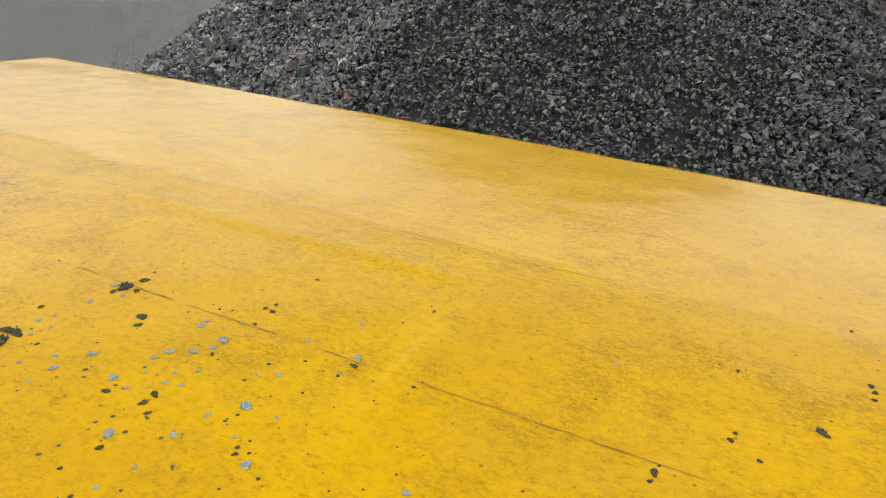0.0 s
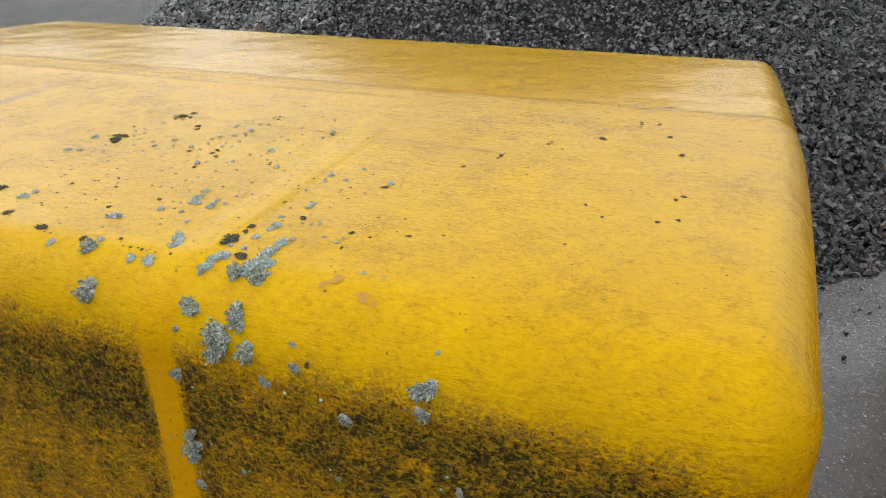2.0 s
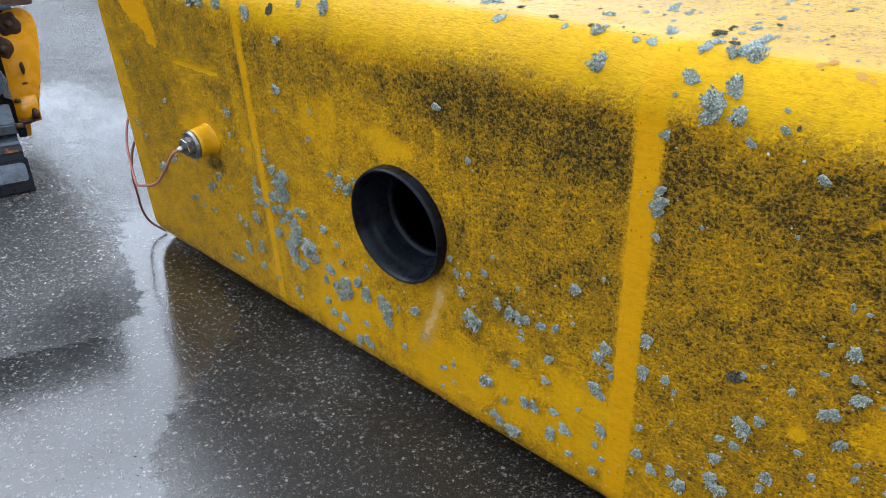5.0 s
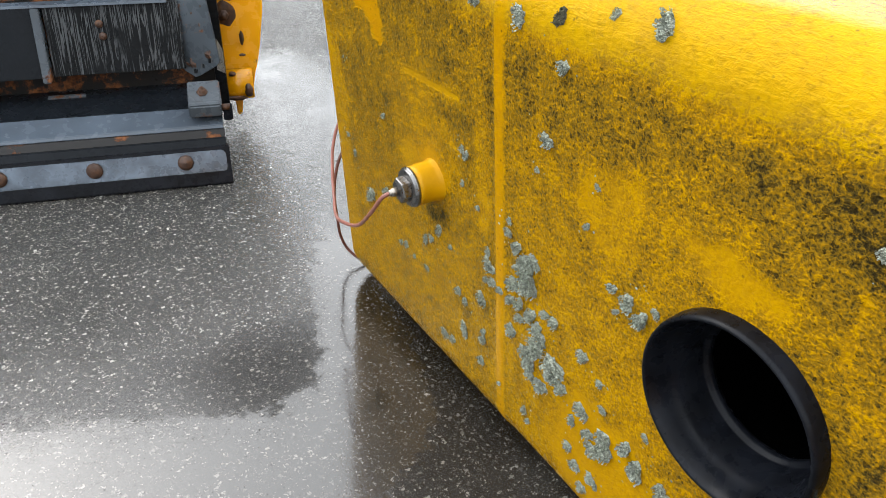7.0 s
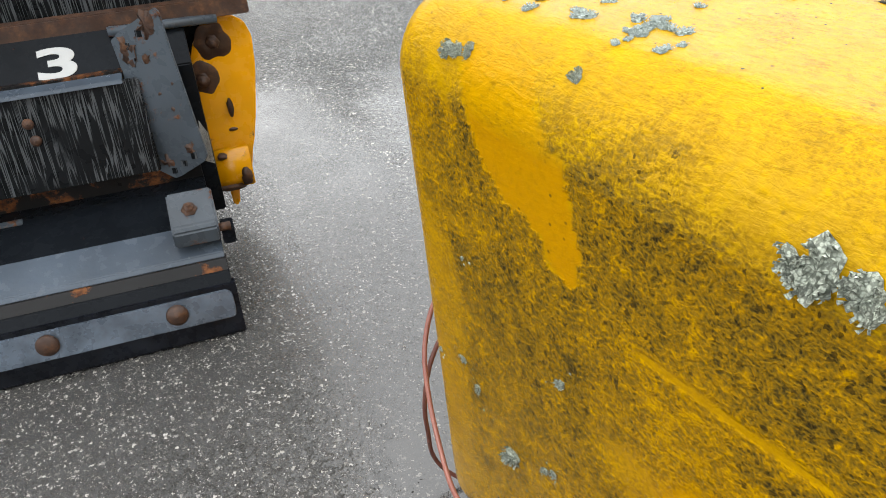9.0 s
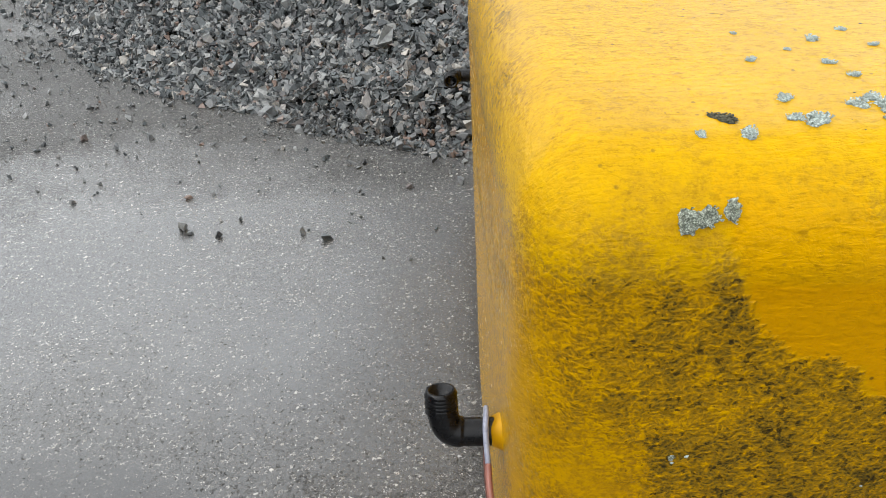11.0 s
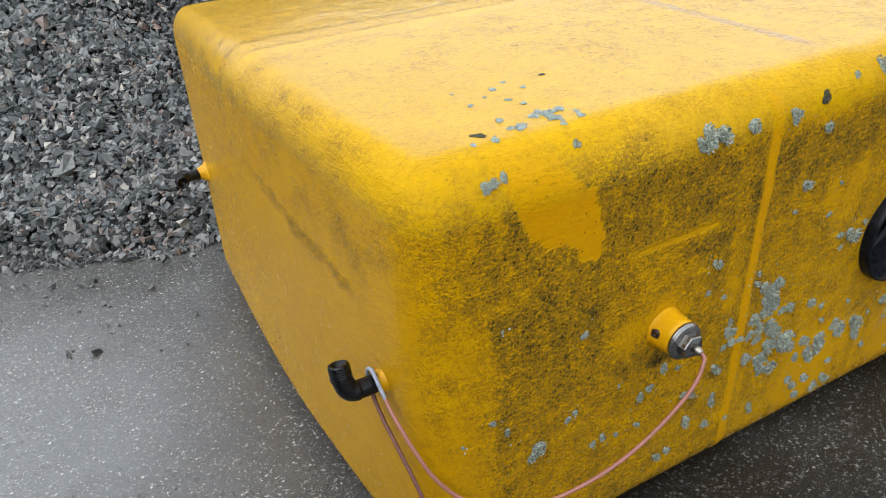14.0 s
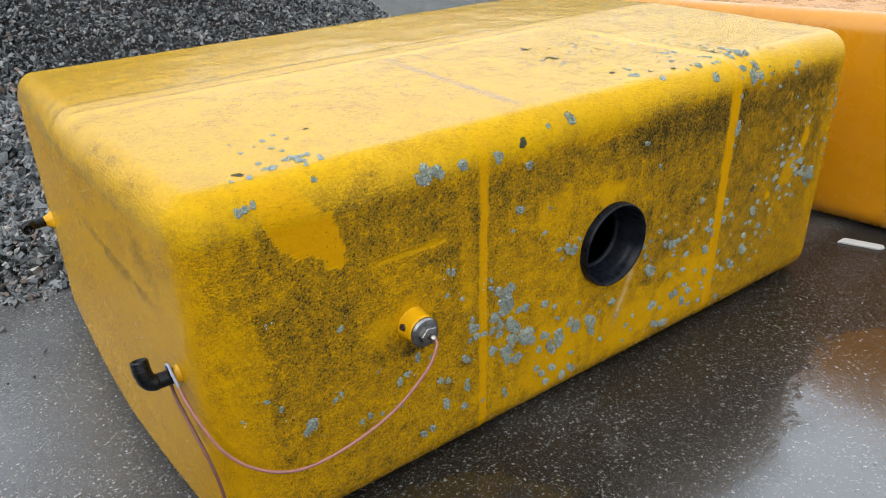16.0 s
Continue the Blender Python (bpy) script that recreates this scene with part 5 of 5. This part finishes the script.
FRONT_E = [
    (0.17, -0.046, 17), (0.174, -0.313, 13), (0.185, -0.227, 8), (0.206, -0.176, 20), (0.207, -0.016, 7), (0.208, -0.128, 18), (0.213, -0.186, 18), (0.213, -0.318, 15),
    (0.213, -0.271, 11), (0.217, -0.111, 19), (0.22, -0.242, 21), (0.224, -0.135, 13), (0.225, -0.289, 11), (0.228, -0.147, 10), (0.261, 0.173, 11), (0.263, 0.099, 21),
    (0.263, 0.113, 14), (0.263, 0.088, 13), (0.264, 0.06, 10), (0.268, -0.12, 19), (0.268, -0.075, 18), (0.268, -0.28, 8), (0.271, -0.205, 11), (0.272, -0.247, 16),
    (0.287, -0.333, 16), (0.293, -0.26, 16), (0.296, -0.116, 13), (0.308, -0.128, 8), (0.31, -0.173, 7), (0.311, 0.087, 5), (0.318, -0.246, 15), (0.331, -0.261, 22),
]
FRONT_F = [
    (0.344, 0.185, 9), (0.365, -0.224, 19), (0.366, -0.192, 16), (0.367, -0.161, 11), (0.375, -0.235, 22), (0.375, -0.289, 8), (0.379, -0.065, 9), (0.384, -0.161, 13),
    (0.388, -0.132, 26), (0.396, -0.044, 6), (0.4, 0.108, 5), (0.404, -0.113, 15), (0.411, 0.168, 12), (0.411, -0.23, 7), (0.413, -0.273, 11), (0.419, -0.201, 12),
    (0.424, -0.182, 18), (0.427, -0.06, 9), (0.439, -0.259, 9), (0.447, -0.129, 9), (0.448, -0.221, 9), (0.45, 0.01, 7), (0.451, -0.024, 8), (0.459, 0.057, 7),
    (0.46, -0.071, 14), (0.465, -0.152, 10), (0.469, -0.065, 15), (0.471, 0.01, 17), (0.472, 0.189, 11), (0.473, 0.055, 6), (0.477, -0.016, 9), (0.481, -0.097, 16),
]
FRONT_G = [
    (0.481, -0.21, 9), (0.483, -0.017, 6), (0.486, -0.037, 18), (0.49, -0.222, 7), (0.499, 0.126, 9), (0.5, -0.111, 7), (0.502, -0.129, 9), (0.506, -0.035, 5),
    (0.507, 0.001, 12), (0.511, 0.022, 13), (0.512, 0.077, 5), (0.516, 0.008, 6), (0.521, -0.023, 11), (0.533, -0.127, 11), (0.534, -0.053, 14), (0.535, -0.025, 9),
    (0.537, -0.105, 14), (0.538, -0.041, 9), (0.543, 0.091, 7), (0.544, 0.074, 6), (0.55, -0.003, 10), (0.551, 0.094, 11), (0.553, -0.046, 10), (0.554, -0.072, 23),
    (0.555, -0.136, 12), (0.56, 0.048, 5), (0.561, -0.016, 9), (0.567, -0.046, 22), (0.578, 0.05, 10), (0.579, -0.081, 19), (0.588, -0.07, 15), (0.588, 0.063, 6),
]
FRONT_H = [
    (0.595, -0.089, 10), (0.607, -0.109, 16), (0.612, -0.094, 26), (0.614, -0.078, 11), (0.624, -0.126, 13), (0.624, 0.097, 7), (0.63, -0.085, 23), (0.63, -0.018, 10),
    (0.638, -0.106, 20), (0.653, 0.071, 9), (0.661, 0.127, 6), (0.67, -0.015, 13), (0.673, 0.115, 5), (0.681, -0.058, 9), (0.682, 0.072, 13), (0.682, 0.086, 12),
    (0.688, 0.101, 5), (0.692, -0.026, 9), (0.694, 0.041, 9), (0.695, -0.042, 8), (0.699, 0.143, 4),
]
EDGE_A = [
    (-0.582, 0.206, 27), (-0.560, 0.204, 21), (-0.594, 0.201, 19), (-0.257, 0.228, 22), (0.301, 0.215, 21), (0.173, 0.228, 19), (0.316, 0.232, 19), (-0.879, 0.226, 13), (-0.509, 0.203, 18), (0.302, 0.201, 18),
    (0.473, 0.208, 18), (0.273, 0.232, 16), (0.328, 0.206, 16), (0.152, 0.266, 16), (0.297, 0.268, 15), (0.32, 0.267, 15), (-0.869, 0.228, 11), (-0.857, 0.231, 10),
    (-0.76, 0.243, 10), (-0.311, 0.226, 9), (0.371, 0.203, 8), (0.264, 0.213, 5), (0.367, 0.22, 5), (0.269, 0.261, 5), (0.478, 0.235, 4),
]
TOPSIDE_A = [
    (-0.864, 0.28, 8), (-0.839, 0.279, 13), (-0.809, 0.295, 11), (-0.806, 0.321, 12), (-0.806, 0.38, 10), (-0.803, 0.427, 6), (-0.799, 0.291, 20), (-0.779, 0.394, 6),
    (-0.77, 0.309, 15), (-0.762, 0.37, 10), (-0.757, 0.411, 13), (-0.755, 0.349, 10), (-0.753, 0.284, 24), (-0.752, 0.306, 30), (-0.734, 0.31, 14), (-0.732, 0.427, 9),
    (-0.727, 0.282, 12), (-0.723, 0.397, 9), (-0.723, 0.294, 8), (0.028, 0.499, 7), (0.037, 0.524, 7), (0.071, 0.51, 8), (0.077, 0.541, 6), (0.081, 0.552, 8),
    (0.095, 0.56, 8), (0.104, 0.583, 10), (0.113, 0.466, 9), (0.147, 0.483, 6), (0.155, 0.278, 8), (0.162, 0.348, 9), (0.167, 0.527, 11), (0.175, 0.398, 8),
]
TOPSIDE_B = [
    (0.178, 0.38, 14), (0.184, 0.348, 6), (0.2, 0.382, 7), (0.201, 0.611, 8), (0.202, 0.372, 9), (0.202, 0.482, 9), (0.203, 0.332, 7), (0.211, 0.31, 7),
    (0.211, 0.377, 6), (0.219, 0.3, 17), (0.224, 0.289, 14), (0.267, 0.432, 5), (0.269, 0.303, 7), (0.27, 0.277, 12), (0.27, 0.477, 10), (0.274, 0.284, 17),
    (0.279, 0.367, 7), (0.281, 0.323, 9), (0.283, 0.302, 8), (0.285, 0.35, 12), (0.29, 0.404, 9), (0.291, 0.469, 7), (0.294, 0.505, 6), (0.304, 0.361, 4),
    (0.306, 0.273, 22), (0.307, 0.3, 17), (0.307, 0.326, 9), (0.309, 0.283, 22), (0.31, 0.309, 9), (0.313, 0.361, 5), (0.314, 0.329, 6), (0.317, 0.283, 19),
]
TOPSIDE_C = [
    (0.32, 0.364, 6), (0.337, 0.341, 5), (0.338, 0.474, 10), (0.352, 0.335, 5), (0.397, 0.294, 5), (0.413, 0.295, 3),
]
MOSS_A = [
    (0.371, -0.071, 20), (-0.375, 0.21, 18), (0.263, 0.315, 17), (-0.847, 0.298, 16), (0.262, 0.308, 14), (-0.019, 0.61, 14), (0.51, 0.048, 13), (0.289, 0.289, 13),
    (-0.031, 0.518, 12), (0.58, 0.082, 10), (0.507, 0.684, 10), (0.028, 0.58, 9), (-0.677, 0.423, 8), (0.299, 0.371, 8), (0.265, 0.341, 8), (-0.014, 0.626, 8),
    (0.594, 0.654, 8), (0.565, 0.848, 8), (0.108, 0.509, 7), (0.416, 0.59, 7), (0.576, 0.715, 7), (0.355, 0.356, 6), (0.607, 0.532, 6), (0.539, 0.763, 6),
    (0.56, 0.76, 6), (0.381, 0.207, 5), (0.389, 0.545, 5), (0.592, 0.466, 5), (0.608, 0.476, 5), (0.403, 0.367, 5), (0.264, 0.398, 4), (0.546, 0.462, 4),
]
MOSS_B = [
    (0.527, 0.485, 4), (0.456, 0.655, 4), (0.386, 0.399, 3), (0.43, 0.378, 3),
]

TOPSIDE_D = [
    (-0.028, 0.607, 7), (-0.023, 0.578, 5), (-0.009, 0.597, 4), (-0.033, 0.538, 6), (-0.017, 0.536, 4), (-0.02, 0.521, 4), (-0.028, 0.549, 4), (0.003, 0.493, 4),
    (0.017, 0.51, 5), (0.027, 0.481, 4), (0.084, 0.525, 4), (0.087, 0.506, 4), (0.104, 0.571, 6), (0.102, 0.534, 4), (0.114, 0.543, 5), (0.105, 0.522, 5),
    (0.116, 0.525, 4), (0.152, 0.508, 5), (0.18, 0.499, 4), (0.148, 0.451, 4), (0.142, 0.429, 4), (0.151, 0.559, 4), (0.165, 0.566, 5), (0.099, 0.61, 5),
    (0.076, 0.591, 6), (0.075, 0.599, 5), (0.157, 0.613, 5), (0.18, 0.654, 5), (0.2, 0.588, 4), (0.371, 0.697, 4), (0.191, 0.527, 4), (-0.063, 0.504, 12),
]
TOPSIDE_E = [
    (-0.056, 0.454, 10), (-0.042, 0.458, 9), (-0.015, 0.298, 29), (0.027, 0.258, 18), (0.01, 0.331, 14), (0.012, 0.344, 9), (0.113, 0.264, 10),
    (0.133, 0.32, 16), (0.216, 0.264, 14), (0.199, 0.263, 11), (0.27, 0.269, 17), (0.309, 0.318, 15), (0.284, 0.341, 9), (0.291, 0.395, 9), (0.182, 0.371, 15),
    (0.203, 0.365, 10), (0.178, 0.39, 6), (0.272, 0.461, 7), (0.353, 0.344, 4),
]
MOSS_C = [
    (-0.048, 0.553, 5), (-0.041, 0.517, 11), (0.109, 0.564, 4), (0.118, 0.492, 5), (0.19, 0.487, 4), (0.105, 0.646, 4), (0.101, 0.637, 4), (0.109, 0.613, 4),
    (0.22, 0.701, 4), (0.109, 0.7, 4), (0.451, 0.733, 4), (0.53, 0.85, 4), (0.541, 0.755, 5), (0.54, 0.744, 4), (0.472, 0.633, 4), (-0.031, 0.502, 19),
    (-0.031, 0.34, 14), (0.031, 0.294, 10), (0.087, 0.28, 12), (0.138, 0.275, 7), (0.266, 0.33, 7), (-0.021, 0.599, 6), (-0.006, 0.609, 6), (0.035, 0.569, 6),
    (0.108, 0.499, 6), (0.109, 0.636, 5), (0.204, 0.601, 6), (0.078, 0.497, 6), (0.454, 0.646, 5), (0.601, 0.523, 5), (0.415, 0.581, 4), (0.337, 0.463, 7),
]
MOSS_D = [
    (0.36, 0.328, 4), (0.03, 0.373, 5), (0.08, 0.38, 4), (0.144, 0.367, 5), (0.111, 0.336, 5), (0.172, 0.284, 4), (0.118, 0.454, 5),
]


def rosette(seed, rough, sides=22, rings=4, frills=46):
    """A crust of lichen one across: a ragged, lumpy disc set with small curled lobes."""
    rng = random.Random(seed)
    bm = bmesh.new()
    ph = [rng.uniform(0, 6.28) for _ in range(4)]
    sq = rng.uniform(0.7, 1.0)

    def rim(a):
        return 0.40 + 0.07 * math.sin(2 * a + ph[0]) + 0.05 * math.sin(3 * a + ph[1]) + 0.035 * math.sin(7 * a + ph[2])

    mid = bm.verts.new((0, 0, 0.10 * rough))
    last = None
    for k in range(1, rings + 1):
        t = k / rings
        ring = []
        for i in range(sides):
            a = 6.2832 * i / sides
            r = (rim(a) + rng.uniform(-0.05, 0.05)) * t
            h = (0.10 + rng.uniform(-0.05, 0.05)) * (1 - t ** 5) if k < rings else -0.02
            ring.append(bm.verts.new((r * math.cos(a), sq * r * math.sin(a), h * rough)))
        for i in range(sides):
            j = (i + 1) % sides
            if last:
                bm.faces.new((last[i], ring[i], ring[j], last[j]))
            else:
                bm.faces.new((mid, ring[i], ring[j]))
        last = ring
    crust = bm.verts[:]
    for _ in range(frills):
        a, t = rng.uniform(0, 6.2832), math.sqrt(rng.uniform(0.0, 1.0))
        r = rim(a) * t
        p = Vector((r * math.cos(a), sq * r * math.sin(a), 0.09 * rough * (1 - t ** 4)))
        b = a + rng.uniform(-1.1, 1.1)
        out, side = Vector((math.cos(b), math.sin(b), 0)), Vector((-math.sin(b), math.cos(b), 0))
        w, n, h = rng.uniform(0.03, 0.055), rng.uniform(0.05, 0.10), rough * rng.uniform(0.08, 0.18)
        q = [p - w * 0.5 * side, p + w * 0.5 * side, p + n * out + w * side + Vector((0, 0, h)), p + n * out - w * side + Vector((0, 0, h)), p + 1.35 * n * out + Vector((0, 0, h * 0.75))]
        root = min(crust, key=lambda k: (k.co - q[0]).length_squared)
        v = [root] + [bm.verts.new(k) for k in q[1:]]
        bm.faces.new(v[:4])
        bm.faces.new((v[3], v[2], v[4]))
    return bm


CLUSTER = [
    (-0.411, -0.072, 24), (-0.416, -0.107, 20), (-0.439, -0.113, 17), (-0.402, -0.137, 16), (-0.359, -0.183, 28), (-0.361, -0.121, 13), (-0.409, -0.199, 21),
    (-0.38, -0.229, 18), (-0.484, -0.118, 14), (-0.481, -0.136, 12), (-0.443, -0.139, 12), (-0.266, -0.229, 18), (-0.284, -0.249, 18), (-0.217, -0.22, 20),
    (-0.282, -0.296, 14), (-0.4, -0.062, 16), (-0.402, -0.096, 18), (-0.383, -0.16, 18), (-0.343, -0.202, 16), (-0.231, -0.317, 12),
]


def lichens():
    crusts = [mesh_of("lichen", rosette(k, 1.0), MAT_LICHEN, False) for k in range(10)]
    flats = [mesh_of("lichen", rosette(30 + k, 0.55), MAT_FLAT, False) for k in range(6)]
    moss = [mesh_of("dark_lichen", rosette(60 + k, 0.3), MAT_MOSS, True) for k in range(5)]
    rng = random.Random(11)

    def grow(name, me, x, v, d):
        at, n = skin(x, v)
        at = snap(at, n) + 0.0003 * n
        s = 1.22 * d / 1000
        ob = new(name, me)
        ob.parent = storage_tank
        q = n.to_track_quat("Z", "Y").to_matrix().to_4x4() @ Matrix.Rotation(rng.uniform(0, 6.28), 4, "Z")
        ob.matrix_local = Matrix.Translation(at) @ q @ Matrix.Diagonal((s, s, min(s, 0.030) * rng.uniform(0.8, 1.2), 1))
        return ob

    small = []
    for row in FRONT_A + FRONT_B + FRONT_C + FRONT_D + FRONT_E + FRONT_F + FRONT_G + FRONT_H + EDGE_A + CLUSTER:
        x, v, d = row
        if d < 5:
            small.append(row)
        else:
            grow("lichen", rng.choice(crusts), x, v, d * (1.1 if v > 0.17 else 1.3 if row in CLUSTER else 0.96))
    for x, v, d in TOPSIDE_A + TOPSIDE_B + TOPSIDE_C + TOPSIDE_D + TOPSIDE_E:
        if d > 22:
            # a patch of several discs that have grown together
            for k in range(7):
                a, far = rng.uniform(0, 6.28), 0.0004 * d * rng.uniform(0.2, 1.2)
                grow("lichen", rng.choice(flats), x + 1.3 * far * math.cos(a), v + far * math.sin(a), d * rng.uniform(0.26, 0.44))
        else:
            grow("lichen", rng.choice(flats), x, v, 0.85 * d)
    for x, v, d in MOSS_A + MOSS_B + MOSS_C + MOSS_D:
        grow("dark_lichen", rng.choice(moss), x, v, d)
    # crumbs round the larger crusts
    rng2 = np.random.default_rng(9)
    pts = []
    for x, v, d in small:
        pts.append((x, v, d))
    for x, v, d in FRONT_A + FRONT_B + FRONT_C + FRONT_D + FRONT_E + FRONT_F + FRONT_G + FRONT_H + EDGE_A:
        if v < 0.2:
            for _ in range(2):
                a, r = rng2.uniform(0, 6.28), 0.001 * d * rng2.uniform(0.8, 2.2)
                pts.append((x + r * math.cos(a), min(0.19, max(-0.33, v + r * math.sin(a))), rng2.uniform(1.5, 3.5)))
    def crumbs(name, points, material, tall):
        co, fa = [], []
        for x, v, d in points:
            if math.hypot(x - RING[0], v - RING[1]) < 0.105 or x > 0.69:
                continue
            at, n = skin(x, v)
            at = snap(at, n)
            s = d / 2000
            b = len(co)
            e = n.orthogonal().normalized()
            g = n.cross(e)
            for i in range(6):
                k = s * rng2.uniform(0.7, 1.2)
                co.append(tuple(at + k * math.cos(i * 1.047) * e + k * math.sin(i * 1.047) * g))
            co.append(tuple(at + tall * s * n))
            fa += [(b + i, b + (i + 1) % 6, b + 6) for i in range(6)]
        me = from_arrays(name, np.array(co), fa, material, False)
        ob = tagged(new(name, me), kind="stuff")
        ob.parent = storage_tank

    crumbs("lichen_crust", pts, MAT_FLAT, 0.5)
    dots = []
    for _ in range(260):
        x, v = rng2.normal(0.13, 0.14), rng2.normal(0.43, 0.10)
        dots.append((min(0.62, x), min(0.72, max(0.275, v)), rng2.uniform(1.2, 4.0)))
    for _ in range(150):
        dots.append((rng2.uniform(-0.92, 0.66), rng2.uniform(0.25, 0.80), rng2.uniform(1.0, 3.0)))
    crumbs("dark_lichen_crust", dots, MAT_MOSS, 0.25)
    # rust-coloured flakes near the edge of the lid
    for x, v, d in ((0.382, 0.280, 11), (0.374, 0.272, 8), (0.410, 0.266, 11), (0.420, 0.262, 6)):
        ob = grow("rusty_flake", moss[0].copy(), x, v, d)
        ob.data.materials[0] = MAT_FLAKE
        ob.scale.z *= 0.06


MAT_FLAKE = plain("rusty_stain", (0.36, 0.175, 0.014), 0.7, 0, 0.4, 80)
lichens()
